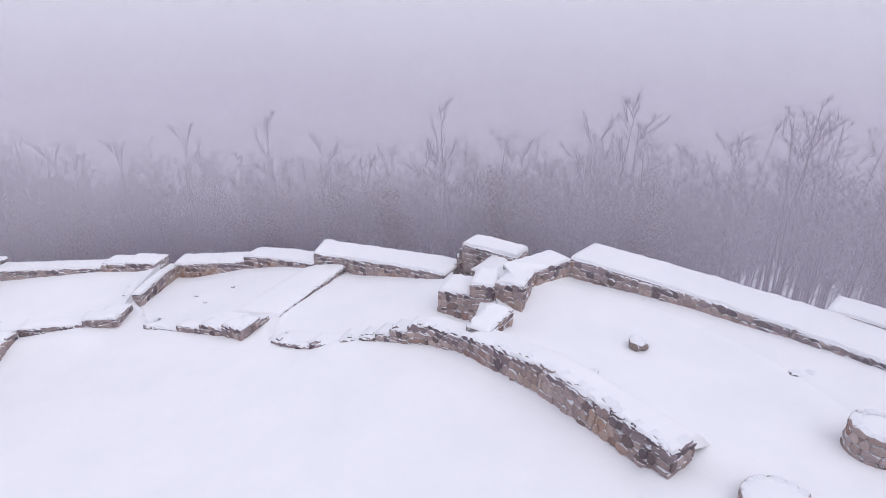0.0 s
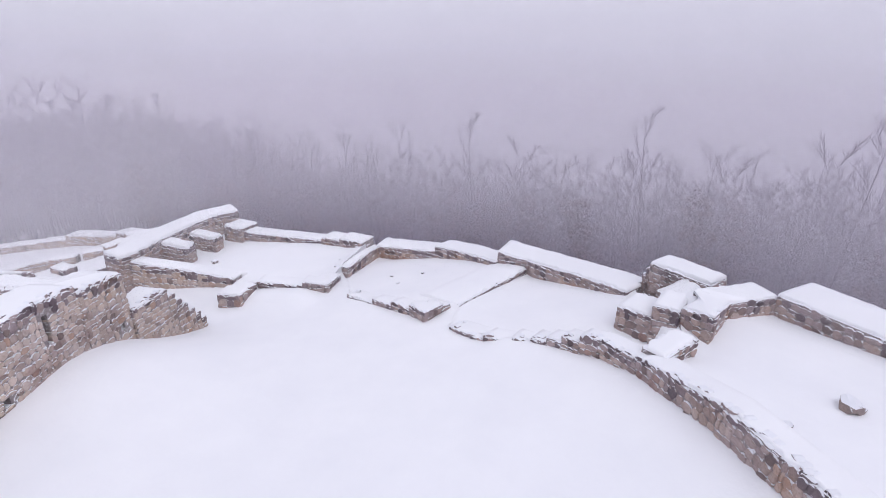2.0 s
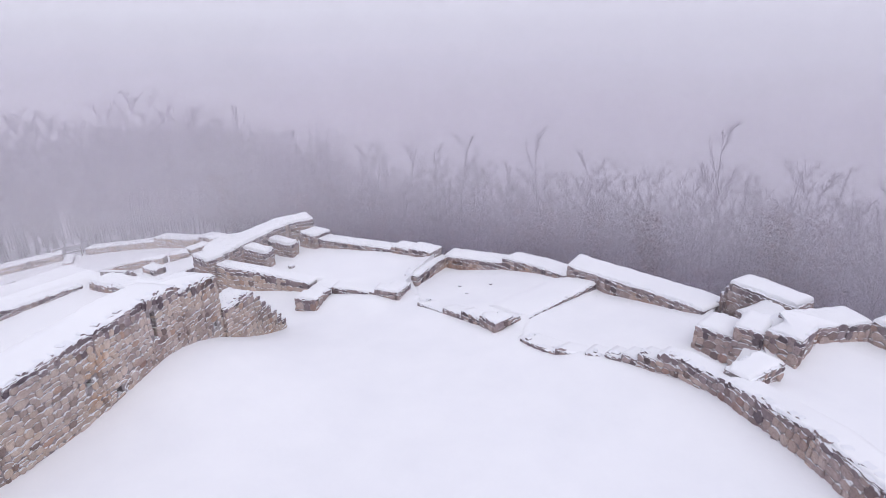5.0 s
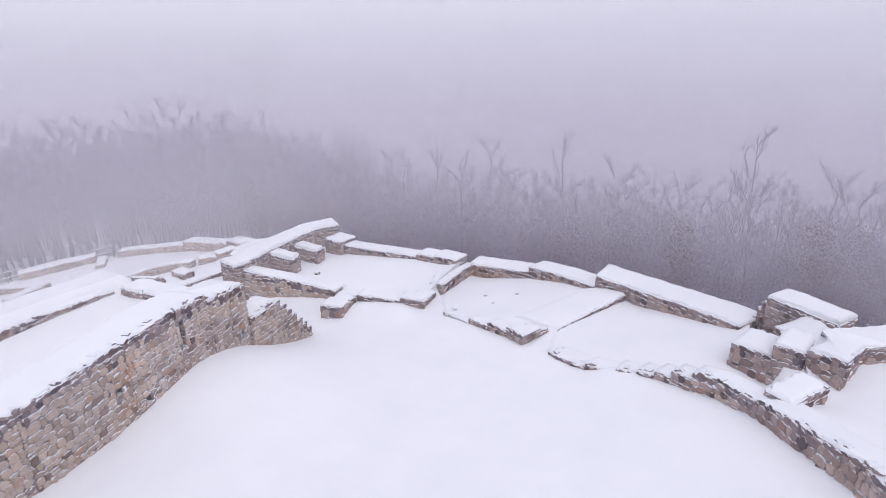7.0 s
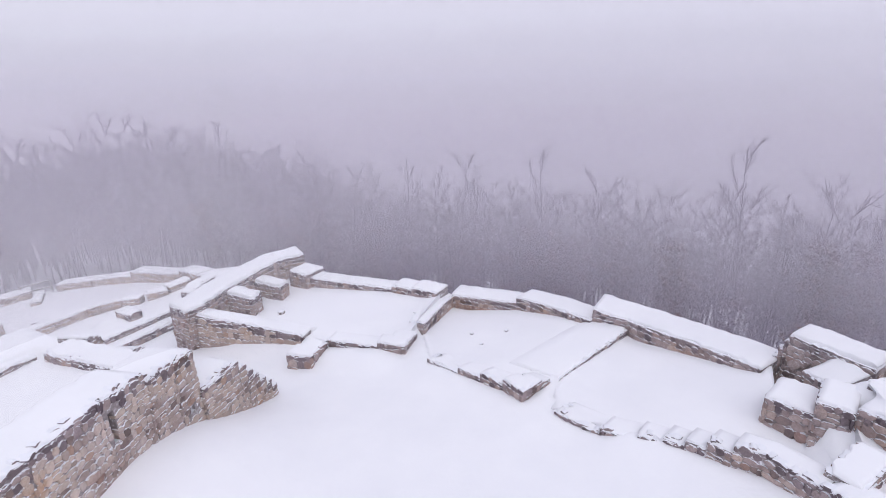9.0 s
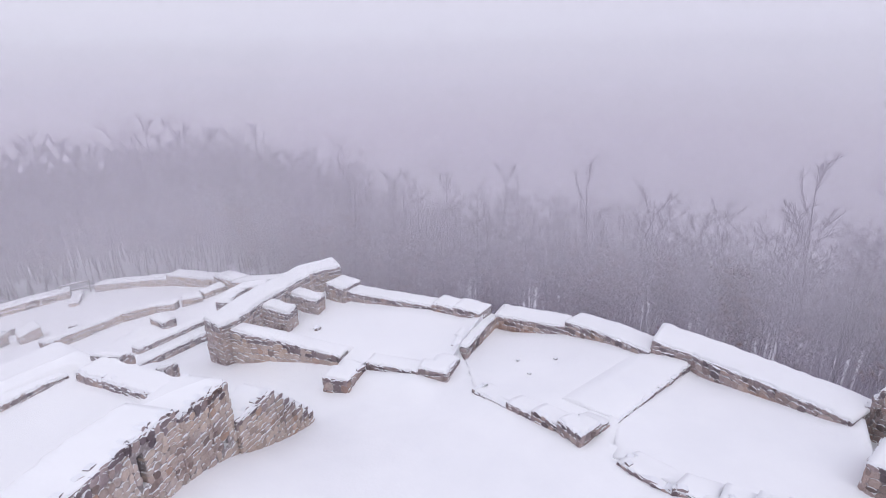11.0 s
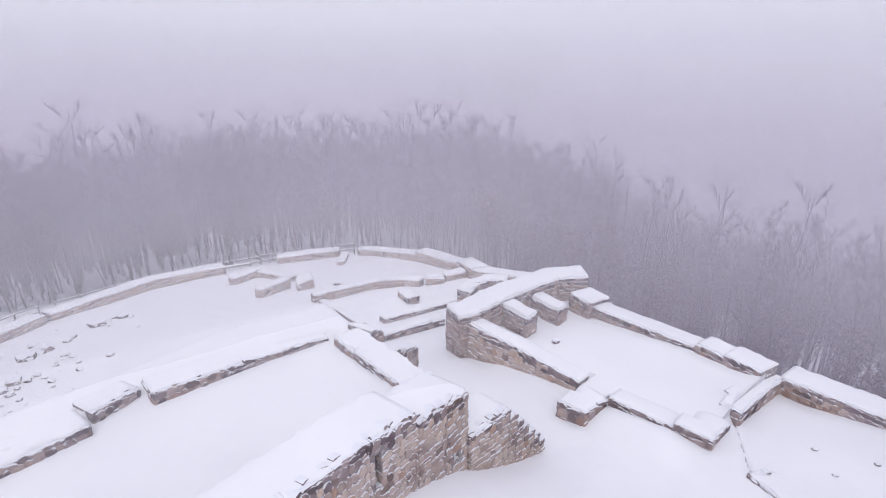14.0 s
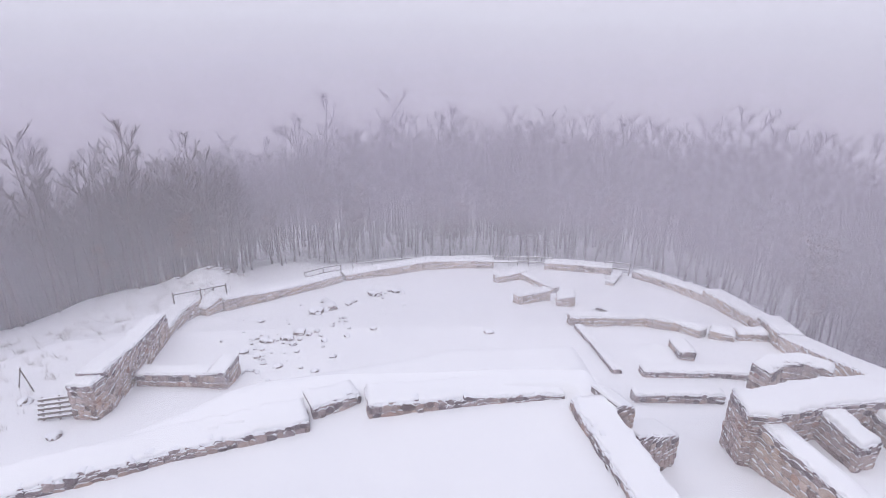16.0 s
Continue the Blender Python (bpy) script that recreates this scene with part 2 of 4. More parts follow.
def ground(x, y):
    x, y = np.asarray(x, float), np.asarray(y, float)
    z = castle_z(x, y)
    for _, poly, f in ROOMS:
        z = np.where(inside(poly, x, y), f(x, y) - 0.05, z)
    d, bx, by = nearest(RIM, x, y)
    # steep to the north, a long gentle spur to the west
    spur = step(-42, -60, bx) * step(-12, 0, by)
    far = castle_z(bx, by) - blend(1.3, 0.6, spur) * (1 - np.exp(-d / 1.5)) - blend(27.0, 5.0, spur) * (1 - np.exp(-d / 48.0)) - blend(0.07, 0.12, spur) * d
    far = far - spur * 0.004 * np.maximum(d - 18, 0) ** 2 / (1 + 0.02 * np.maximum(d - 18, 0))
    # spoil heap and open slope outside the south-west wall
    heap = 2.0 * np.exp(-(((x + 59.3) / 3.5) ** 2 + ((y + 12.9) / 2.8) ** 2))
    shelf = castle_z(bx, by) - 0.12 * d - 0.9 * (1 - np.exp(-d / 3.0))
    sw = step(-3, -9, y) * step(-20, -30, x) * (1 - step(10, 26, d))
    far = blend(far, shelf, sw) + heap
    return np.where(inside(RIM, x, y), z, far)


def floor_level(x, y):
    """Top of the snow, room floors included."""
    z = float(ground(np.array([x]), np.array([y]))[0])
    for _, poly, f in ROOMS:
        if inside(poly, np.array([x]), np.array([y]))[0]:
            return float(f(x, y))
    return z


def snow_relief(x, y):
    return 0.07 * wob(x, y, 0, 0.3) + 0.02 * wob(x, y, 3, 1.2)


xs = np.concatenate([[-1500, -700, -400, -260, -190], np.arange(-150, -68, 4.0), np.arange(-68, 20.01, 0.25), np.arange(24, 120, 4.0), [150, 220, 400, 700, 1500]])
ys = np.concatenate([[-1500, -700, -400, -260, -190], np.arange(-150, -24, 4.0), np.arange(-22, 36.01, 0.25), np.arange(38, 150, 4.0), [190, 260, 400, 700, 1500]])
GX, GY = np.meshgrid(xs, ys)
GZ = ground(GX, GY)
verts = [(float(x), float(y), float(z) + snow_relief(x, y)) for x, y, z in zip(GX.ravel(), GY.ravel(), GZ.ravel())]
nx, ny = len(xs), len(ys)
me = bpy.data.meshes.new("ground")
me.from_pydata(verts, [], [(j * nx + i, j * nx + i + 1, (j + 1) * nx + i + 1, (j + 1) * nx + i) for j in range(ny - 1) for i in range(nx - 1)])
me.materials.append(SNOW)
tagged(smooth(new("ground", me)), "smooth deep fresh snow over the castle yard and hillside", "ground", kind="structure")


def room_floor(name, poly, f):
    """Snow between the walls of a room, drifted up against them."""
    pts, edges = [Vector(p) for p in poly], [(i, (i + 1) % len(poly)) for i in range(len(poly))]
    x0, x1, y0, y1 = min(p[0] for p in poly), max(p[0] for p in poly), min(p[1] for p in poly), max(p[1] for p in poly)
    gx, gy = np.meshgrid(np.arange(x0 + 0.2, x1, 0.35), np.arange(y0 + 0.2, y1, 0.35))
    d, _, _ = nearest(poly, gx, gy)
    ok = inside(poly, gx, gy) & (d > 0.12)
    pts += [Vector((float(a), float(b))) for a, b in zip(gx[ok], gy[ok])]
    vs, _, fs, *_ = delaunay_2d_cdt(pts, edges, [], 1, 1e-4)
    X, Y = np.array([v.x for v in vs]), np.array([v.y for v in vs])
    d, _, _ = nearest(poly, X, Y)
    # deeper along the outer wall than on the side of the yard
    near, beyond = {"floor_hall": (22.0, 25.0), "floor_mid_room": (21.5, 25.0), "floor_east_room": (19.5, 22.0), "floor_upper_room": (9.0, 13.0)}.get(name, (-90.0, -80.0))
    Z = f(X, Y) + (0.08 + 0.27 * step(near, beyond, Y)) * np.exp(-d / 0.85)
    if name == "floor_upper_room":
        Z = Z - 0.25 * np.exp(-d / 0.35) * (1 - step(9.0, 10.5, Y))
    top = [(float(x), float(y), float(z) + 0.6 * snow_relief(x, y)) for x, y, z in zip(X, Y, Z)]
    n, m = len(top), len(poly)
    skirt = [(top[i][0], top[i][1], top[i][2] - 0.6) for i in range(m)]
    sides = [(i, (i + 1) % m, n + (i + 1) % m, n + i) for i in range(m)]
    me = bpy.data.meshes.new(name)
    me.from_pydata(top + skirt, [], [tuple(t) for t in fs] + sides)
    me.materials.append(SNOW)
    return tagged(smooth(new(name, me)), "even snow filling a roofless room of the ruin", "floor", kind="structure")


for room in ROOMS:
    room_floor(*room)


# ---- walls of rubble stone with snow on top ----
def offset(pts, w):
    """The polyline moved w to its left."""
    clean = [p for k, p in enumerate(pts) if k == 0 or math.dist(p[:2], pts[k - 1][:2]) > 1e-3]
    moved = {}
    for k, p in enumerate(clean):
        a = (Vector(p[:2]) - Vector(clean[k - 1][:2])).normalized() if k else None
        b = (Vector(clean[k + 1][:2]) - Vector(p[:2])).normalized() if k < len(clean) - 1 else None
        d = ((a or b) + (b or a)).normalized()
        s = 1 / max(0.4, d.dot(a or b))
        moved[(p[0], p[1])] = (p[0] - d.y * w * s, p[1] + d.x * w * s)
    out, last = [], None
    for k, p in enumerate(pts):
        if (p[0], p[1]) in moved:
            last = moved[(p[0], p[1])]
        out.append(last)
    return out


STONES = []          # (wall, [placements]) laid at the end of the file
dice = random.Random(7)


def lay(a, b, low, top, size=1.0, hole=None, tone=0):
    """Courses of rubble on an upright face from a to b; low and top are heights at both ends. Face looks to the right of a-b."""
    a, b = Vector(a), Vector(b)
    run = (b - a).length
    if run < 0.12:
        return []
    u, nrm = (b - a) / run, Vector(((b - a).y, -(b - a).x)) / run
    ang = math.atan2(u.y, u.x)
    out = []
    z = min(low) - 0.05
    while z < max(top):
        h = dice.uniform(0.18, 0.32) * size
        s = -dice.uniform(0, 0.3) * size
        while s < run:
            w = dice.uniform(0.17, 0.33) * size * (1.5 if dice.random() < 0.14 else 1.0)
            s0, s1 = max(s, 0.0), min(s + w, run)
            m = (s0 + s1) / 2
            k = m / run
            lo, hi = low[0] * (1 - k) + low[1] * k, top[0] * (1 - k) + top[1] * k
            split = dice.random()
            cut = dice.uniform(0.4, 0.6) if split < 0.1 and h > 0.22 * size else 1.0
            wave = 0.07 * size * wob(a.x + u.x * m, a.y + u.y * m, z * 1.3, 0.9)
            for z0, z1 in ((z, z + h * cut), (z + h * cut, z + h)):
                z0 = z0 + wave + dice.uniform(-0.02, 0.02)
                z1 = min(z1 + wave + dice.uniform(-0.025, 0.03) + (0.1 * size if split > 0.93 else 0), hi + dice.uniform(-0.03, 0.07))
                mid = (z0 + z1) / 2
                if s1 - s0 > 0.07 and z1 - z0 > 0.06 and mid > lo and not (hole and s0 < hole[1] - 0.03 and s1 > hole[0] + 0.03 and z0 < hole[3] - 0.04 and z1 > hole[2] + 0.04):
                    p = a + u * m - nrm * (0.1 - dice.uniform(0.0, 0.05))
                    # weathered darker stones in the topmost courses
                    kind = 3 if tone < 2 and hi - mid < dice.uniform(0.12, 0.5) else tone
                    out.append((p.x, p.y, mid, ang + dice.uniform(-0.07, 0.07), (s1 - s0) * 1.05, 0.24, (z1 - z0) * 1.05, dice.uniform(-0.15, 0.15), dice.randrange(14) + 14 * kind))
            s += w
        z += h
    return out


def crest(a, b, za, zb, share):
    """Loose capping stones along the upper edge, poking through the snow."""
    a, b = Vector(a), Vector(b)
    run = (b - a).length
    u = (b - a) / run
    into, ang, out, s = Vector((-u.y, u.x)), math.atan2(u.y, u.x), [], 0.1
    while s < run - 0.1:
        w = dice.uniform(0.16, 0.36)
        if dice.random() < share:
            p = a + u * s + into * dice.uniform(0.06, 0.26)
            k = s / run
            out.append((p.x, p.y, za * (1 - k) + zb * k + dice.uniform(-0.02, 0.05), ang + dice.uniform(-0.4, 0.4), w, dice.uniform(0.18, 0.3), dice.uniform(0.12, 0.2), dice.uniform(-0.3, 0.3), dice.randrange(14) + 42))
        s += w * dice.uniform(0.7, 1.2)
    return out


def snow_bar(name, rows, parent, label):
    bm = bmesh.new()
    rs = [[bm.verts.new(c) for c in r] for r in rows]
    for a, b in zip(rs, rs[1:]):
        for i in range(len(a) - 1):
            bm.faces.new((a[i], b[i], b[i + 1], a[i + 1]))
    bm.faces.new(rs[0][::-1])
    bm.faces.new(rs[-1])
    bmesh.ops.recalc_face_normals(bm, faces=bm.faces)
    return smooth(part(name, bm, SNOW, parent, label))


def wall(name, label, pts, thick, snow=0.1, faces="fse", size=1.0, lip=0.05, back_drop=0.0, holes=None, tone=0, fill=0.0, loose=0.0):
    """pts: (x, y, top) along the seen face; the body lies to its left. faces: f front, b back, s start, e end.
    holes: for a stretch, (from, to, low, high) of a slot in its face. fill: how far the cap slopes out behind, down to the floor.
    loose: share of the upper edge where stones poke through the snow."""
    holes = holes or {}
    back = offset(pts, thick)
    low = [min(floor_level(*p[:2]), floor_level(*q), floor_level(*o)) - 0.45 for p, q, o in zip(pts, back, offset(pts, -0.35))]
    bm = bmesh.new()
    ring = []
    for p, q, z in zip(pts, back, low):
        ring.append([bm.verts.new(c) for c in ((p[0], p[1], z), (p[0], p[1], p[2]), (q[0], q[1], p[2] - back_drop), (q[0], q[1], z))])
    for k, (a, b) in enumerate(zip(ring, ring[1:])):
        for i in range(1 if k in holes else 0, 3):
            bm.faces.new((a[i], b[i], b[i + 1], a[i + 1]))
        if k in holes:
            s0, s1, z0, z1 = holes[k]
            P, Q = Vector(pts[k][:2]), Vector(pts[k + 1][:2])
            u = (Q - P).normalized()
            into = Vector((-u.y, u.x)) * 0.45
            near = [bm.verts.new((*(P + u * q), z)) for q, z in ((s0, z0), (s1, z0), (s1, z1), (s0, z1))]
            deep = [bm.verts.new((*(P + u * q + into), z)) for q, z in ((s0, z0), (s1, z0), (s1, z1), (s0, z1))]
            rim = [a[0], b[0], b[1], a[1]]
            for i in range(4):
                j = (i + 1) % 4
                bm.faces.new((rim[i], rim[j], near[j], near[i]))
                bm.faces.new((near[i], near[j], deep[j], deep[i]))
            bm.faces.new(deep)
    bm.faces.new(ring[0][::-1])
    bm.faces.new(ring[-1])
    bmesh.ops.recalc_face_normals(bm, faces=bm.faces)
    thing = tagged(part(name, bm, MORTAR), label, "wall", kind="structure")
    todo = []
    for k in range(len(pts) - 1):
        p, q = pts[k], pts[k + 1]
        if math.dist(p[:2], q[:2]) < 0.05:
            continue
        lo = (min(floor_level(*p[:2]), floor_level(*offset(pts, -0.35)[k])) - 0.15, min(floor_level(*q[:2]), floor_level(*offset(pts, -0.35)[k + 1])) - 0.15)
        if "f" in faces:
            todo += lay(p[:2], q[:2], lo, (p[2], q[2]), size, holes.get(k), tone)
            if loose:
                todo += crest(p[:2], q[:2], p[2], q[2], loose)
        if "b" in faces:
            c, d = back[k + 1], back[k]
            todo += lay(c, d, (floor_level(*c) - 0.4, floor_level(*d) - 0.4), (q[2], p[2]), size, None, tone)
    if "s" in faces:
        todo += lay(back[0], pts[0][:2], (floor_level(*back[0]) - 0.2, low[0] + 0.2), (pts[0][2], pts[0][2]), size, None, tone)
    if "e" in faces:
        todo += lay(pts[-1][:2], back[-1], (low[-1] + 0.2, floor_level(*back[-1]) - 0.2), (pts[-1][2], pts[-1][2]), size, None, tone)
    for k in range(1, 1 if fill else len(pts)):
        rise = pts[k][2] - pts[k - 1][2]
        if math.dist(pts[k][:2], pts[k - 1][:2]) < 0.05 and abs(rise) > 0.1:
            z0, z1 = sorted((pts[k][2], pts[k - 1][2]))
            ends = (back[k], pts[k][:2]) if rise > 0 else (pts[k][:2], back[k])
            todo += lay(*ends, (z0, z0), (z1, z1), size, None, tone)
    STONES.append((thing, todo))
    # snow along the top, one bar for each level stretch
    f0, f1 = offset(pts, -lip * 0.3), offset(pts, thick + lip)
    runs, cur = [], [0]
    for k in range(1, len(pts)):
        if math.dist(pts[k][:2], pts[k - 1][:2]) < 0.05:
            runs.append(cur)
            cur = [k]
        else:
            cur.append(k)
    runs.append(cur)
    for run in runs:
        if len(run) < 2:
            continue
        rows = []
        for k in range(len(run) - 1):
            i0, i1 = run[k], run[k + 1]
            L = math.dist(pts[i0][:2], pts[i1][:2])
            n = max(2, int(L / 0.17))
            for i in range(n + (k == len(run) - 2)):
                u = i / n
                end = 1.0
                if k == 0:
                    end = min(end, 0.8 + u * L / 0.3)
                if k == len(run) - 2:
                    end = min(end, 0.8 + (1 - u) * L / 0.3)
                A, B = Vector(f0[i0]).lerp(f0[i1], u), Vector(f1[i0]).lerp(f1[i1], u)
                z = pts[i0][2] * (1 - u) + pts[i1][2] * u
                r = []
                dn = (B - A).normalized()
                wide = (B - A).length
                for d, h in ((0.0, -0.03), (0.0, 0.3), (0.008, 0.6), (0.03, 0.88), (0.08, 1.0), (0.3, 1.05), (0.5, 1.07), (0.7, 1.05), (-0.08, 1.0), (-0.03, 0.88), (-0.008, 0.6), (0.0, 0.3), (0.0, -0.03)):
                    first = len(r) < 5
                    last = len(r) > 7
                    c = A + dn * d if first else (B + dn * d if last else A.lerp(B, d))
                    v = (c - A).dot(dn) / wide
                    if first or last:
                        j = 0.06 + 0.11 * wob(c.x, c.y, 1, 2.2) + 0.12 * wob(c.x, c.y, 7, 6.0)
                        c = c + dn * (j if first else -j)
                    z1 = z - back_drop * max(v, 0) ** 1.5 + snow * h * end + (0.04 * wob(c.x, c.y, 5, 0.9) if h > 0.9 else 0)
                    if fill and len(r) > 8:
                        g = ((0.1, 0.04), (0.35, 0.3), (0.7, 0.8), (1.0, 1.05))[len(r) - 9]
                        c = B + dn * fill * g[0]
                        z1 = blend(z - back_drop + snow, floor_level(c.x, c.y) + (0.02 if g[0] < 1 else -0.06), min(g[1], 1.0))
                    r.append((c.x, c.y, z1))
                rows.append(r)
        snow_bar("snow_cap", rows, thing, "smooth cap of fresh snow")
    return thing


W = "ruined castle wall of brown rubble stone capped with snow"
LOW = "low remnant of a rubble stone wall half buried in snow"
PIER = "square stub of a rubble stone pier under a thick snow cap"

# keep, on the south side of the yard
wall("wall_keep", W, [(-14.5, -3.0, 4.2), (-15.55, 3.2, 4.2), (-16.45, 6.5, 4.2), (-17.06, 8.6, 4.2), (-17.5, 10.22, 4.02)], 1.62, snow=0.07, tone=1, size=0.95,
     holes={1: (2.85, 3.05, 2.68, 2.9), 2: (0.38, 0.6, 1.7, 1.98), 3: (0.19, 0.4, 2.7, 3.7)}, loose=0.75)
wall("wall_keep_end", W, [(-17.46, 10.27, 3.78), (-17.81, 11.42, 3.66), (-18.13, 12.45, 3.52)], 1.62, snow=0.07, tone=1, size=0.95, holes={1: (0.42, 0.66, 1.36, 1.6)}, loose=0.75)
wall("wall_keep_spur", W, [(-17.98, 12.5, 1.9), (-18.3, 14.4, 1.88), (-18.3, 14.4, 1.5), (-18.36, 14.8, 1.5), (-18.36, 14.8, 1.12), (-18.42, 15.15, 1.1), (-18.42, 15.15, 0.7), (-18.48, 15.5, 0.7),
                           (-18.48, 15.5, 0.28), (-18.55, 15.9, 0.25), (-18.55, 15.9, -0.15), (-18.62, 16.25, -0.15), (-18.62, 16.25, -0.5), (-18.7, 16.6, -0.55)], 1.35, snow=0.05, tone=1, loose=0.5)
wall("wall_cross_keep", W, [(-26.0, 11.62, 1.88), (-21.2, 11.95, 2.06), (-19.4, 12.0, 2.2)], 1.2, faces="f", loose=0.6)
wall("wall_recess", W, [(-22.6, -5.6, 1.72), (-24.35, -0.8, 1.72), (-25.52, 3.0, 1.74)], 1.3, loose=0.7)
wall("wall_recess_step", W, [(-25.96, 3.06, 1.92), (-26.72, 4.55, 1.78)], 1.0, faces="f", loose=0.6)
wall("wall_recess_far", W, [(-25.95, 4.86, 1.9), (-26.4, 8.5, 1.75), (-26.62, 11.6, 1.6)], 1.2, faces="fs", loose=0.6)
wall("wall_passage", W, [(-25.4, 12.95, 2.0), (-25.75, 13.75, 1.6)], 1.2, faces="fe", loose=0.6)
wall("wall_passage_low", W, [(-25.3, 13.85, 0.75), (-26.45, 15.95, -0.25)], 1.1, faces="fe")
wall("wall_passage_kerb", LOW, [(-32.3, 17.1, -2.82), (-32.15, 19.3, -2.82), (-31.95, 21.45, -2.8)], 0.6, faces="f")
wall("wall_ward_kerb", LOW, [(-35.3, 19.0, -3.6), (-35.0, 22.5, -3.6), (-34.5, 25.0, -3.5)], 0.8, faces="fs")

# gate wall and the hall behind it
wall("wall_gate", W, [(-26.92, 18.82, 0.17), (-26.75, 19.8, 0.17), (-27.2, 22.1, 0.2), (-27.3, 23.8, 0.22), (-27.34, 26.4, 0.26), (-26.4, 27.95, 0.36)], 1.6, snow=0.15)
wall("wall_gate_corner", W, [(-26.3, 26.3, -0.2), (-24.75, 26.15, -0.2)], 1.6)
wall("pier_gate", PIER, [(-27.25, 21.9, -0.1), (-25.35, 22.05, -0.2), (-25.6, 23.0, -0.2)], 0.95, snow=0.2)
wall("pier_gate_far", PIER, [(-27.35, 24.2, -0.32), (-25.35, 24.4, -0.4), (-25.55, 25.3, -0.4)], 0.95, snow=0.2)
wall("wall_hall", W, [(-26.9, 19.3, -0.24), (-26.14, 19.43, -0.28), (-23.4, 19.95, -0.42), (-20.4, 20.45, -0.66)], 0.8, faces="f", size=1.25, tone=1, fill=0.8)
wall("pier_hall", PIER, [(-20.2, 18.93, -0.82), (-18.94, 19.15, -0.78), (-18.9, 20.5, -0.65)], 1.0, faces="fs", size=1.5)
wall("wall_hall_low", LOW, [(-18.9, 20.58, -0.58), (-16.18, 20.92, -0.5), (-16.18, 20.92, -0.26), (-14.84, 21.25, -0.3), (-15.1, 23.0, -0.52)], 0.7, faces="fe", fill=0.6)
wall("wall_cross_hall", W, [(-15.95, 23.75, -0.42), (-15.14, 23.85, -0.44), (-15.5, 28.3, -0.75)], 0.85, faces="fs", fill=0.6)
wall("kerb_yard", LOW, [(-14.75, 21.45, -0.95), (-14.35, 22.4, -0.85)], 0.25, snow=0.06)

# stepped retaining walls of the two rooms along the yard
wall("wall_stepped", LOW, [(-13.31, 20.72, -0.33), (-11.42, 19.95, -0.12), (-11.42, 19.95, 0.16), (-10.2, 19.54, 0.22), (-10.2, 19.54, 0.46), (-9.06, 19.14, 0.48), (-9.06, 19.14, 0.74), (-8.03, 18.5, 0.8),
                           (-7.6, 19.55, 0.86), (-7.6, 19.55, 0.66), (-7.4, 20.0, 0.68), (-7.4, 20.0, 0.5), (-7.2, 20.5, 0.44)], 0.75, faces="fs", snow=0.035, back_drop=0.1, fill=0.5)
wall("wall_cross_mid", W, [(-7.2, 20.5, 0.34), (-6.1, 23.6, 0.3), (-5.22, 26.2, 0.24)], 1.5, faces="f", back_drop=0.1, fill=1.2)
wall("wall_stepped_far", LOW, [(-6.69, 18.02, 0.7), (-4.95, 17.15, 0.92), (-4.95, 17.15, 1.14), (-3.75, 16.97, 1.2), (-3.75, 16.97, 1.42), (-3.0, 16.8, 1.46), (-3.0, 16.8, 1.68), (-2.4, 16.6, 1.74), (-2.4, 16.6, 1.95),
                               (-1.85, 16.42, 2.0), (-1.85, 16.42, 2.24), (-1.2, 16.12, 2.3), (-1.2, 16.12, 2.55), (-0.46, 15.93, 2.65), (0.72, 15.12, 2.72)], 0.9, faces="fs", snow=0.035, back_drop=0.1, fill=0.4, loose=0.35)

# wall between the yard and the upper room, with its return
wall("wall_yard", W, [(0.72, 15.12, 2.75), (2.77, 12.6, 3.38), (3.9, 10.9, 3.48), (5.08, 9.2, 3.5)], 0.95, faces="fe", back_drop=0.1, fill=0.9, loose=0.8)
wall("wall_yard_return", W, [(1.55, 15.2, 2.84), (1.94, 15.84, 2.88), (2.5, 16.73, 2.9)], 0.85, faces="fbe")
wall("wall_block_low", W, [(-0.16, 19.55, 2.22), (1.1, 19.05, 2.3)], 1.6, faces="fs", size=1.2)
wall("wall_block_middle", W, [(1.1, 18.97, 2.8), (2.03, 18.72, 2.82)], 1.7, faces="fs", size=1.2)
wall("wall_block_high", W, [(2.06, 18.74, 3.0), (3.05, 18.06, 3.16), (3.68, 19.65, 3.05), (5.42, 20.85, 3.1)], 1.25, faces="fs", size=1.15)
wall("wall_upper_room", W, [(5.42, 20.87, 3.16), (8.85, 17.93, 3.14), (11.4, 15.15, 3.2), (12.4, 13.7, 3.26), (13.0, 12.7, 3.3), (14.2, 9.8, 3.36), (15.0, 6.0, 3.4)], 2.2, faces="f", snow=0.13, size=1.15)
wall("buttress_upper_room", W, [(13.3, 16.4, 3.28), (14.4, 15.2, 3.3)], 1.5, faces="fse")
wall("wall_tower", W, [(0.95, 23.88, 2.5), (3.3, 22.38, 2.5)], 1.4, snow=0.2, size=1.05)
wall("wall_tower_steps", W, [(0.18, 24.37, 0.62), (0.34, 24.27, 0.64), (0.34, 24.27, 1.0), (0.52, 24.15, 1.02), (0.52, 24.15, 1.42), (0.68, 24.05, 1.45), (0.68, 24.05, 1.9), (0.82, 23.96, 1.92), (0.82, 23.96, 2.24), (0.95, 23.88, 2.26)],
     0.9, faces="fs", snow=0.03, size=1.05)
wall("wall_tower_ledge", W, [(1.3, 22.5, 1.85), (2.07, 21.35, 1.98)], 1.25, faces="fse", snow=0.12, back_drop=-0.45)

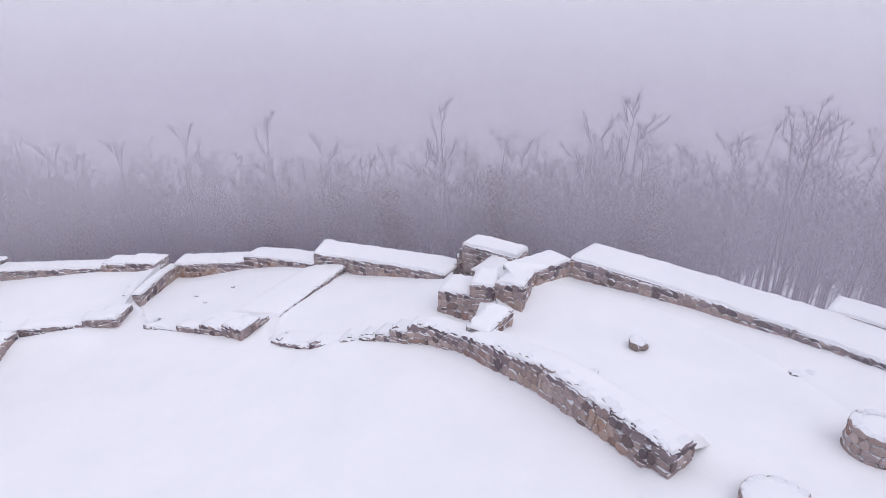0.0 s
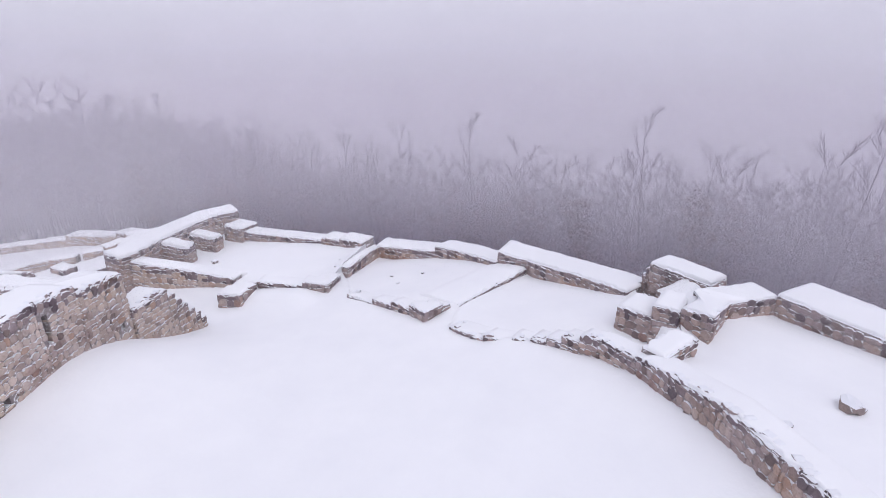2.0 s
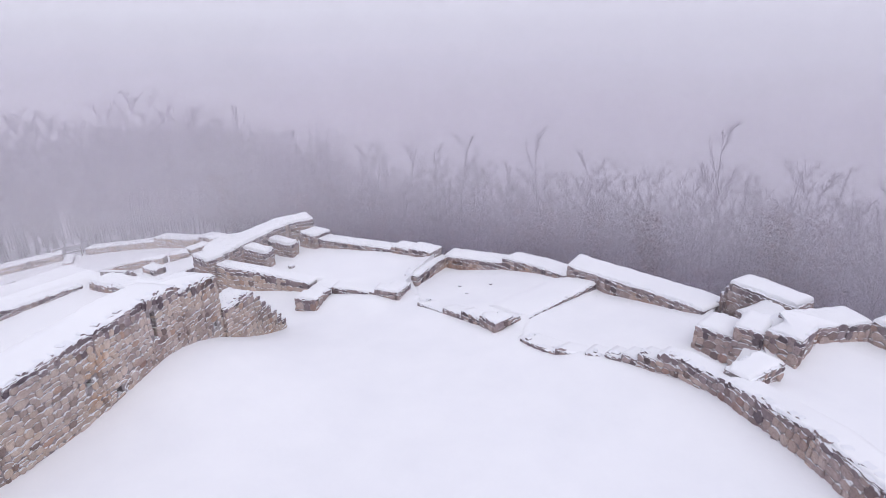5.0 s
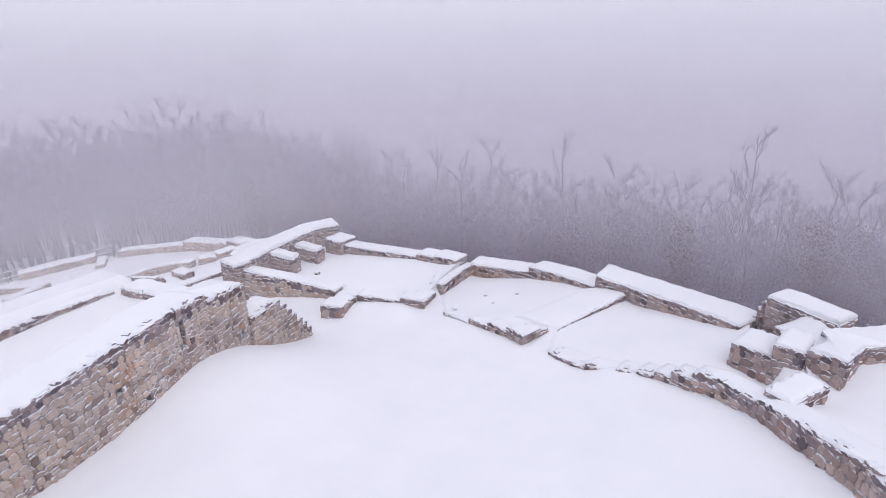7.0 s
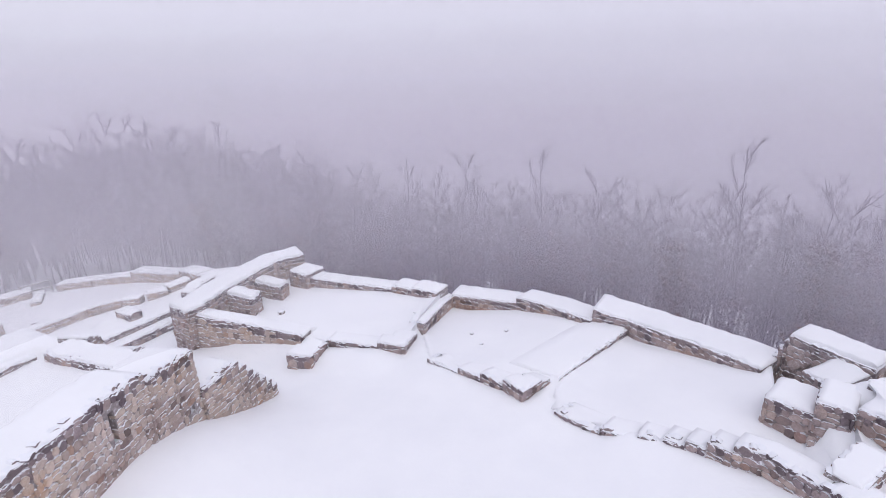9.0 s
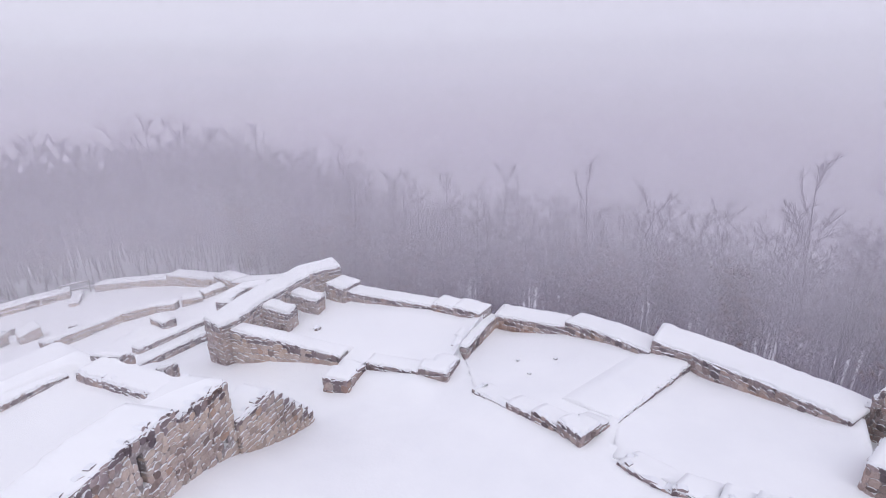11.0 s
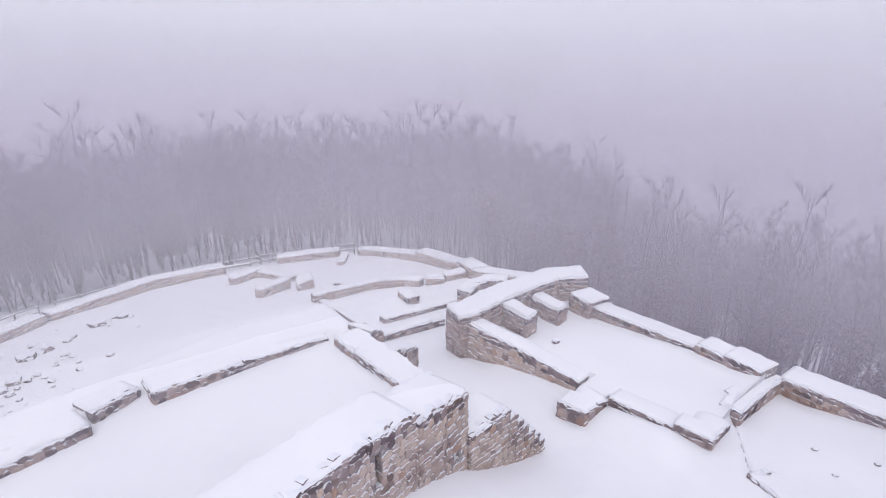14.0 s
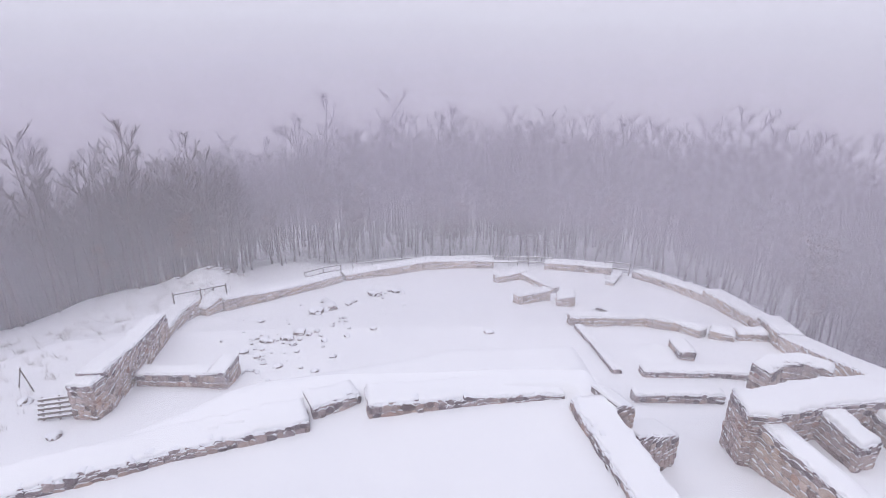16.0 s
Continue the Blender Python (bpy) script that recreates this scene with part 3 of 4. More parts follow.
# outer wall on the north side
wall("wall_outer_hall", W, [(-24.7, 26.4, -0.48), (-19.0, 27.15, -0.5)], 1.1, faces="f", size=1.15)
wall("wall_outer_raised", W, [(-19.0, 27.1, -0.28), (-17.6, 27.0, -0.24), (-17.6, 27.0, -0.12), (-15.85, 26.85, -0.1)], 1.3, faces="fs", size=1.15)
wall("wall_outer_mid", W, [(-15.6, 28.3, -0.78), (-11.5, 28.42, -0.58)], 1.5, faces="f", size=1.15)
wall("wall_outer_mid_raised", W, [(-11.52, 28.4, -0.2), (-9.2, 27.5, 0.05), (-7.0, 26.3, 0.3)], 1.5, faces="fs", size=1.15)
wall("wall_outer_east", W, [(-6.93, 26.45, 0.86), (-5.2, 26.25, 0.68), (-2.6, 24.68, 1.03), (-0.8, 23.6, 1.22), (0.1, 23.05, 1.26)], 1.9, faces="fs", snow=0.14, size=1.15)

# remains in the lower ward
far = dict(size=1.4, snow=0.11, tone=2)
wall("wall_ring_gate", W, [(-39.3, 29.4, -4.0), (-35.5, 28.8, -2.9), (-32.0, 28.0, -1.7), (-29.0, 27.5, -1.1)], 1.6, faces="f", **far)
wall("wall_ring_north", W, [(-53.5, 30.0, -6.95), (-49.7, 30.5, -6.2), (-49.7, 30.5, -5.8), (-45.8, 30.5, -5.3), (-42.6, 30.3, -4.7), (-42.6, 30.3, -4.4), (-39.4, 29.5, -3.9)], 1.5, faces="f", **far)
wall("wall_ring_north_west", W, [(-58.2, 28.3, -7.75), (-56, 29.3, -7.4), (-53.5, 30.0, -7.0)], 1.3, faces="fs", **far)
wall("wall_ring_west", W, [(-62.2, 20.6, -8.35), (-61, 24.2, -8.2), (-59.6, 26.7, -8.0)], 1.3, faces="fs", **far)
wall("wall_ring_south_west", W, [(-57.4, 0.5, -7.2), (-59.7, 4.5, -7.5), (-62.1, 8.5, -7.9), (-62.8, 12.0, -8.2), (-62.9, 15.3, -8.35)], 1.3, faces="fe", **far)
wall("wall_ring_south", W, [(-48.2, -7.4, -4.9), (-50.6, -5.1, -5.6), (-53.6, -2.5, -6.3), (-57.0, 0.2, -7.0)], 1.3, faces="fs", **far)
wall("wall_ring_spur", LOW, [(-59.4, 26.9, -8.15), (-55.6, 24.6, -7.55)], 0.8, faces="fe", **far)
wall("wall_fort_corner", LOW, [(-57.2, 14.3, -7.3), (-58.9, 17.4, -7.5)][::-1], 0.8, faces="be", **far)
wall("wall_fort_side", LOW, [(-58.8, 17.6, -7.75), (-52.9, 19.4, -6.75)][::-1], 0.7, faces="be", **far)
wall("wall_fort_front", LOW, [(-49.2, 15.1, -5.75), (-50.6, 18.0, -5.95)], 0.8, faces="fs", **far)
wall("wall_fort_end", LOW, [(-48.9, 18.1, -5.95), (-48.6, 19.4, -5.55)], 1.4, faces="fse", **far)
wall("wall_ward_room", LOW, [(-43.9, 17.6, -4.85), (-43.7, 22.8, -4.95), (-43.2, 23.3, -4.75), (-42.4, 24.7, -4.75), (-41.1, 25.4, -4.6)], 0.8, faces="fs", **far)
wall("wall_ward_room_side", LOW, [(-43.4, 18.25, -5.15), (-39.5, 18.15, -4.4), (-35.8, 17.95, -3.75)][::-1], 0.5, faces="bse", snow=0.08)
wall("pier_ward", PIER, [(-37.3, 22.0, -3.75), (-37.25, 22.95, -3.7)], 1.5, size=1.3)
wall("wall_ward_stub", LOW, [(-41.1, 26.1, -4.55), (-40.3, 27.3, -4.6)], 0.9, **far)
wall("wall_ward_stub_far", LOW, [(-40.6, 27.8, -4.6), (-40.3, 29.6, -4.5)], 0.9, faces="fs", **far)
wall("wall_rubble_gate", W, [(-32.05, 23.5, -1.65), (-32.3, 24.3, -1.4), (-32.1, 25.1, -1.2), (-31.3, 25.9, -1.2)], 1.0, size=1.3, snow=0.06, loose=0.9)

# building on the south-west side of the ward
wall("wall_ward_house", W, [(-31.75, -7.55, -0.95), (-32.6, -7.42, -0.95), (-32.6, -7.42, -0.8), (-37.3, -8.15, -2.0), (-42.5, -9.05, -3.05)], 1.1, faces="fse", size=1.2)
wall("wall_ward_house_far", W, [(-42.7, -9.1, -4.2), (-45.4, -9.3, -4.4), (-47.6, -8.9, -4.5)], 1.3, faces="fe", **far)
wall("wall_ward_house_corner", W, [(-46.9, -8.3, -5.0), (-48.2, -7.6, -4.7)], 1.2, **far)
wall("wall_ward_house_cross", LOW, [(-35.3, -7.6, -2.75), (-34.95, -3.95, -2.65)], 0.9, faces="f", size=1.2)
wall("pier_ward_house", PIER, [(-34.85, -3.85, -2.5), (-34.75, -3.0, -2.45)], 1.7, size=1.2)

# ---- rough stones, fourteen shapes in each of four tones ----
def stone_mesh(k, mat):
    """A rubble stone one unit wide, deep and high; the bulging, uneven face looks along -y."""
    r = random.Random(100 + k)
    sides = 8
    power = r.uniform(5.0, 11.0)
    rim = []
    for q in (20, 68, 112, 160, 200, 248, 292, 340):
        a = radians(q + r.uniform(-13, 13))
        c, q = math.cos(a), math.sin(a)
        d = 0.53 * (abs(c) ** power + abs(q) ** power) ** (-1 / power) * r.uniform(0.9, 1.05)
        rim.append((c * d, q * d))
    tip = (r.uniform(-0.12, 0.12), -0.5 - r.uniform(-0.03, 0.05), r.uniform(-0.12, 0.12))
    bm = bmesh.new()
    rings = [[bm.verts.new((x * sc + tip[0] * off, y + (r.uniform(-0.05, 0.05) if off else 0), z * sc + tip[2] * off)) for x, z in rim]
             for y, sc, off in ((0.5, 0.96, 0), (-0.22, 1.0, 0), (-0.4, r.uniform(0.92, 0.97), 0.1), (-0.48, r.uniform(0.76, 0.88), 0.4))]
    for p, q in zip(rings, rings[1:]):
        for i in range(sides):
            bm.faces.new((p[i], p[(i + 1) % sides], q[(i + 1) % sides], q[i]))
    bm.faces.new(rings[-1])
    bmesh.ops.triangulate(bm, faces=bm.faces)
    bmesh.ops.recalc_face_normals(bm, faces=bm.faces)
    me = bpy.data.meshes.new("stone")
    bm.to_mesh(me)
    bm.free()
    me.materials.append(mat)
    me.polygons.foreach_set("use_smooth", [q % 3 != 0 for q in range(len(me.polygons))])
    return me


PIECES = [stone_mesh(k, mat) for mat in TONES for k in range(14)]

# ---- mist that hangs over the wooded slopes ----
def mist_material(name, tone, density, z0, z1, z2, z3):
    """A veil of mist: none at z0, full from z1 to z2, thinning out towards z3, in faint billows."""
    m = bpy.data.materials.new(name)
    m.use_nodes = True
    n, l = m.node_tree.nodes, m.node_tree.links
    n.clear()
    out, mx, half = n.new("ShaderNodeOutputMaterial"), n.new("ShaderNodeMixShader"), n.new("ShaderNodeMixShader")
    clear, dif, tra = n.new("ShaderNodeBsdfTransparent"), n.new("ShaderNodeBsdfDiffuse"), n.new("ShaderNodeBsdfTranslucent")
    geo, sep, rng = n.new("ShaderNodeNewGeometry"), n.new("ShaderNodeSeparateXYZ"), n.new("ShaderNodeMapRange")
    dif.inputs["Color"].default_value = tra.inputs["Color"].default_value = (*tone, 1)
    half.inputs[0].default_value = 0.5
    rng.interpolation_type = "SMOOTHSTEP"
    for k, v in (("From Min", z0), ("From Max", z1), ("To Min", 0.0), ("To Max", density)):
        rng.inputs[k].default_value = v
    bil = n.new("ShaderNodeTexNoise")
    bil.inputs["Scale"].default_value, bil.inputs["Detail"].default_value = 0.035, 3
    mul, add = n.new("ShaderNodeMath"), n.new("ShaderNodeMath")
    mul.operation, add.operation, add.inputs[1].default_value, add.inputs[2].default_value = "MULTIPLY", "MULTIPLY_ADD", 0.5, 0.75
    l.new(geo.outputs["Position"], sep.inputs[0])
    l.new(geo.outputs["Position"], bil.inputs["Vector"])
    l.new(bil.outputs["Fac"], add.inputs[0])
    l.new(sep.outputs["Z"], rng.inputs["Value"])
    l.new(rng.outputs[0], mul.inputs[0])
    l.new(add.outputs[0], mul.inputs[1])
    thin, both = n.new("ShaderNodeMapRange"), n.new("ShaderNodeMath")
    thin.interpolation_type, both.operation = "SMOOTHSTEP", "MULTIPLY"
    for k, v in (("From Min", z2), ("From Max", z3), ("To Min", 1.0), ("To Max", 0.12)):
        thin.inputs[k].default_value = v
    l.new(sep.outputs["Z"], thin.inputs["Value"])
    l.new(mul.outputs[0], both.inputs[0])
    l.new(thin.outputs[0], both.inputs[1])
    l.new(both.outputs[0], mx.inputs[0])
    l.new(dif.outputs[0], half.inputs[1])
    l.new(tra.outputs[0], half.inputs[2])
    l.new(clear.outputs[0], mx.inputs[1])
    l.new(half.outputs[0], mx.inputs[2])
    l.new(mx.outputs[0], out.inputs[0])
    return m


def drum(name, centre, rx, ry, z0, z1, mat, label):
    """An upright curtain round the castle or round the camera's path."""
    bm = bmesh.new()
    seg, hs = 96, 8
    rows = []
    for j in range(hs + 1):
        z = z0 + (z1 - z0) * j / hs
        ring = []
        for i in range(seg):
            c, q = math.cos(2 * math.pi * i / seg), math.sin(2 * math.pi * i / seg)
            r = (abs(c) ** 3 + abs(q) ** 3) ** (-1 / 3)
            ring.append(bm.verts.new((centre[0] + rx * r * c, centre[1] + ry * r * q, z)))
        rows.append(ring)
    for a, b in zip(rows, rows[1:]):
        for i in range(seg):
            bm.faces.new((a[i], a[(i + 1) % seg], b[(i + 1) % seg], b[i]))
    return tagged(smooth(part(name, bm, mat)), label, "mist", kind="structure")


HAZE = (1.0, 0.985, 1.0)
MIST = (0.925, 0.85, 1.0)
# see-through sheets ringed round the camera's path stand in for haze in the air
for r, thick, z0, z1 in ((15, 0.12, 1.5, 6), (24, 0.16, -2, 4), (40, 0.19, -8, 0)):
    drum("haze_sheet", (-4, 6), r, r, -34, 14, mist_material("haze", HAZE, thick, z0, z1, 6, 12), "thin pale sheet across the ruin, standing in for haze")
# sheets put mostly before the trees imitate the mist over the slopes
for rx, ry, dense, z0, z1, z2, z3 in ((45, 30.5, 0.2, -13, -3, 6, 24), (45.8, 31.2, 0.2, -14, -4, 6, 24), (46.6, 32.0, 0.2, -16, -5, 5, 22), (56, 43, 0.2, -28, -12, 1, 18)):
    drum("mist_sheet", (rx * 0.65 - 54, 4.5), rx, ry, -60, 60, mist_material("mist", MIST, dense, z0, z1, z2, z3), "translucent sheet before the bare trees, standing in for grey mist")

# self-lit drum: brightness of fog and sky painted in, paler with height
FOG = bpy.data.materials.new("fog_glow")
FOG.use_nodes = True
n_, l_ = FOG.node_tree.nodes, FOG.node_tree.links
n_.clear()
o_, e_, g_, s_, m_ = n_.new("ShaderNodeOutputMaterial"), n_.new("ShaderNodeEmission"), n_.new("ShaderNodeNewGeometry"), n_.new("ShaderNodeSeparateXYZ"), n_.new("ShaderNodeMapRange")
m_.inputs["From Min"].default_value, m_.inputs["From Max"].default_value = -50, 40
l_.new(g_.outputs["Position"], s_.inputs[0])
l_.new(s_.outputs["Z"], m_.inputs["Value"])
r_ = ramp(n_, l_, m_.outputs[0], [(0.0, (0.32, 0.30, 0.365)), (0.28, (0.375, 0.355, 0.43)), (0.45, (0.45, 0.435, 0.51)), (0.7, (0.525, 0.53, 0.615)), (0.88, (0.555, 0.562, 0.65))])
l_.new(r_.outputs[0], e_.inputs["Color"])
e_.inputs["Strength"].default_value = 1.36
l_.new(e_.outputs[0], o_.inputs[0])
drum("backdrop_far_fog", (-8, 4), 170, 170, -140, 120, FOG, "glowing white-grey drum with painted fog that hides the valley and the far hills")

# ---- woods ----
BARK, n_, l_, b_ = material("bark", (0.09, 0.07, 0.065), 0.95)
t1 = noisy(n_, l_, 5.0, 6)
i1 = n_.new("ShaderNodeObjectInfo")
r1 = ramp(n_, l_, i1.outputs["Random"], [(0.0, (0.11, 0.085, 0.095)), (0.5, (0.155, 0.12, 0.128)), (1.0, (0.2, 0.16, 0.168))])
g1, s1_, sm = n_.new("ShaderNodeNewGeometry"), n_.new("ShaderNodeSeparateXYZ"), n_.new("ShaderNodeMath")
l_.new(g1.outputs["Normal"], s1_.inputs[0])
sm.operation, sm.inputs[1].default_value = "MULTIPLY_ADD", 0.5
l_.new(s1_.outputs["Z"], sm.inputs[0])
l_.new(t1.outputs["Fac"], sm.inputs[2])
r2 = ramp(n_, l_, sm.outputs[0], [(0.9, (0, 0, 0)), (1.0, (1, 1, 1))])
x1 = n_.new("ShaderNodeMix")
x1.data_type = "RGBA"
x1.inputs["B"].default_value = (0.8, 0.81, 0.85, 1)
l_.new(r2.outputs[0], x1.inputs["Factor"])
l_.new(r1.outputs[0], x1.inputs["A"])
l_.new(x1.outputs["Result"], b_.inputs["Base Color"])
bump(n_, l_, b_, t1.outputs["Fac"], 0.6, 0.05)
LEAF, n_, l_, b_ = material("dead_leaves", (0.16, 0.07, 0.05), 0.9)
t1 = noisy(n_, l_, 3.0, 4)
r1 = ramp(n_, l_, t1.outputs["Fac"], [(0.3, (0.10, 0.05, 0.04)), (0.7, (0.24, 0.11, 0.07))])
l_.new(r1.outputs[0], b_.inputs["Base Color"])


class Tubes:
    """Tapered limbs gathered into one mesh."""

    def __init__(self):
        self.v, self.f = [], []

    def limb(self, path, r0, r1, sides):
        base = len(self.v)
        for k, p in enumerate(path):
            d = (path[min(k + 1, len(path) - 1)] - path[max(k - 1, 0)]).normalized()
            s = d.orthogonal().normalized()
            t = d.cross(s)
            r = r0 + (r1 - r0) * k / (len(path) - 1)
            for i in range(sides):
                a = 2 * math.pi * i / sides
                self.v.append(tuple(p + s * (r * math.cos(a)) + t * (r * math.sin(a))))
        for k in range(len(path) - 1):
            for i in range(sides):
                j = (i + 1) % sides
                self.f.append((base + k * sides + i, base + k * sides + j, base + (k + 1) * sides + j, base + (k + 1) * sides + i))

    def twig(self, a, b, w):
        """A single fine twig, a sliver tapering to nothing."""
        s = (b - a).orthogonal().normalized() * w
        n = len(self.v)
        self.v += [tuple(a - s), tuple(a + s), tuple(b)]
        self.f.append((n, n + 1, n + 2))

    def mesh(self, name, mat):
        me = bpy.data.meshes.new(name)
        me.from_pydata(self.v, [], self.f)
        me.materials.append(mat)
        return me


def bent(r, start, way, length, n, wander, lift):
    pts, p, d = [start.copy()], start.copy(), way.normalized()
    for _ in range(n):
        d = (d + Vector((r.uniform(-wander, wander), r.uniform(-wander, wander), r.uniform(-wander, wander) + lift))).normalized()
        p = p + d * (length / n)
        pts.append(p.copy())
    return pts


def bare_tree(seed, height, spread, leafy=0.0):
    """Trunk, crown and withered leaves of a bare tree. leafy: share of twigs that keep leaves."""
    r = random.Random(seed)
    trunk, crown, leaves = Tubes(), Tubes(), Tubes()
    stem = bent(r, Vector((0, 0, -0.6)), Vector((r.uniform(-0.05, 0.05), r.uniform(-0.05, 0.05), 1)), height + 0.6, 9, 0.07, 0.05)
    rad = height * r.uniform(0.006, 0.0092)
    trunk.limb(stem, rad, rad * 0.12, 6)
    limbs = int(r.uniform(15, 21))
    for i in range(limbs):
        k = 0.32 + 0.66 * (i + r.random()) / limbs
        a = i * 2.4 + r.uniform(-0.5, 0.5)
        j = min(int(k * 9), 8)
        p = stem[j].lerp(stem[j + 1], k * 9 - j)
        ln = height * spread * (1.15 - 0.75 * k) * r.uniform(0.7, 1.15)
        way = Vector((math.cos(a), math.sin(a), r.uniform(0.5, 1.1)))
        path = bent(r, p, way, ln, 4, 0.22, 0.12)
        crown.limb(path, rad * 0.42 * (1.2 - k), rad * 0.1, 4)
        for m in range(5):
            q = path[1 + m % 4]
            w2 = (q - p).normalized() + Vector((r.uniform(-0.9, 0.9), r.uniform(-0.9, 0.9), r.uniform(-0.1, 0.8)))
            sub = bent(r, q, w2, ln * r.uniform(0.35, 0.6), 3, 0.3, 0.1)
            crown.limb(sub, rad * 0.16, rad * 0.05, 3)
            for _ in range(6):
                i = r.randrange(len(sub) - 1)
                q2 = sub[i].lerp(sub[i + 1], r.random())
                w3 = Vector((r.uniform(-1, 1), r.uniform(-1, 1), r.uniform(-0.2, 1.1)))
                tw = bent(r, q2, w3, ln * r.uniform(0.2, 0.4), 1, 0.35, 0.1)
                crown.twig(tw[0], tw[-1], 0.009)
                for _ in range(3):
                    q3 = tw[0].lerp(tw[-1], r.uniform(0.15, 0.8))
                    w4 = w3.normalized() + Vector((r.uniform(-0.8, 0.8), r.uniform(-0.8, 0.8), r.uniform(-0.4, 0.8)))
                    crown.twig(q3, q3 + w4 * (ln * r.uniform(0.08, 0.17)), 0.007)
                if leafy and r.random() < leafy:
                    c = tw[-1]
                    for _ in range(4):
                        e = c + Vector((r.uniform(-0.3, 0.3), r.uniform(-0.3, 0.3), r.uniform(-0.3, 0.2)))
                        u, w = Vector((r.uniform(-1, 1), r.uniform(-1, 1), r.uniform(-1, 1))) * 0.12, Vector((r.uniform(-1, 1), r.uniform(-1, 1), r.uniform(-1, 1))) * 0.12
                        leaves.v += [tuple(e), tuple(e + u), tuple(e + u + w), tuple(e + w)]
                        leaves.f.append((len(leaves.v) - 4, len(leaves.v) - 3, len(leaves.v) - 2, len(leaves.v) - 1))
    return trunk, crown, leaves


def plant(x, y):
    return float(ground(np.array([x]), np.array([y]))[0])


KINDS = []
for k, (h, sp, lf) in enumerate([(12.5, 0.2, 0), (13.5, 0.18, 0), (9.5, 0.24, 0.5), (13.5, 0.17, 0), (12, 0.23, 0), (10, 0.26, 0), (14, 0.18, 0), (7.5, 0.3, 0.6)]):
    tr, cr, lv = bare_tree(40 + k, h, sp, lf)
    top = tagged(new("bare_tree"), "tall slender leafless tree standing in snow on the slope" if not lf else "young tree with some withered red-brown leaves on the slope", "tree", group="trees round the ruin")
    for nm, tb, mt in (("trunk", tr, BARK), ("crown", cr, BARK), ("leaves", lv, LEAF)):
        if tb.f:
            o = new(nm, tb.mesh(nm, mt))
            o.parent = top
    KINDS.append(top)

grow = random.Random(21)
CX = np.array([grow.uniform(-115, 75) for _ in range(16000)])
CY = np.array([grow.uniform(-65, 95) for _ in range(16000)])
CD, _, _ = nearest(RIM, CX, CY)
ok = ~inside(RIM, CX, CY) & (CD > 4.0) & (CD < 48) & ~((CY < -14) & (CX > -32)) & ~((CX > 22) & (CY < 0))
ok &= ~((CX < -28) & (CY < -3) & (CD < 11))
lobe = (np.abs((CX + 24) / 47) ** 3 + np.abs((CY - 4) / 32.6) ** 3) > 1
ok &= lobe | ((CX < -28) & (CY < -3))
spots, cells = [], {}
for x, y, d in zip(CX[ok], CY[ok], CD[ok]):
    g = 1.7 if x < -28 and y < -3 else 2.2
    cell = (int(x // g), int(y // g), g)
    if cell in cells:
        continue
    cells[cell] = 1
    spots.append((float(x), float(y), float(d)))
spots = [q for q in spots if q[0] < -28 and q[1] < -3][:700] + [q for q in spots if not (q[0] < -28 and q[1] < -3)][:2300]
# close-set wood on the south-west slope
SX = np.array([grow.uniform(-78, -30) for _ in range(2600)])
SY = np.array([grow.uniform(-48, -12) for _ in range(2600)])
SD, _, _ = nearest(RIM, SX, SY)
thicket = {}
for x, y, d in zip(SX, SY, SD):
    if 10.5 < d < 34 and not inside(RIM, np.array([x]), np.array([y]))[0]:
        thicket.setdefault((int(x // 1.6), int(y // 1.6)), (float(x), float(y), 50.0 + float(d)))
spots += list(thicket.values())[:620]
spots.sort(key=lambda q: q[2])
used = set()
for k, (x, y, d) in enumerate(spots[:290]):
    m = pose(x, y, plant(x, y), grow.uniform(-3, 3), grow.uniform(-3, 3), grow.uniform(0, 360)) @ Matrix.Diagonal((1, 1, grow.uniform(0.75, 1.08), 1))
    if x < -28 and y < -6:
        m = m @ Matrix.Diagonal((0.95, 0.95, 0.76, 1))
    kind = grow.randrange(len(KINDS))
    if kind not in used:
        KINDS[kind].matrix_basis = m
        used.add(kind)
    else:
        copy_thing(KINDS[kind], m)

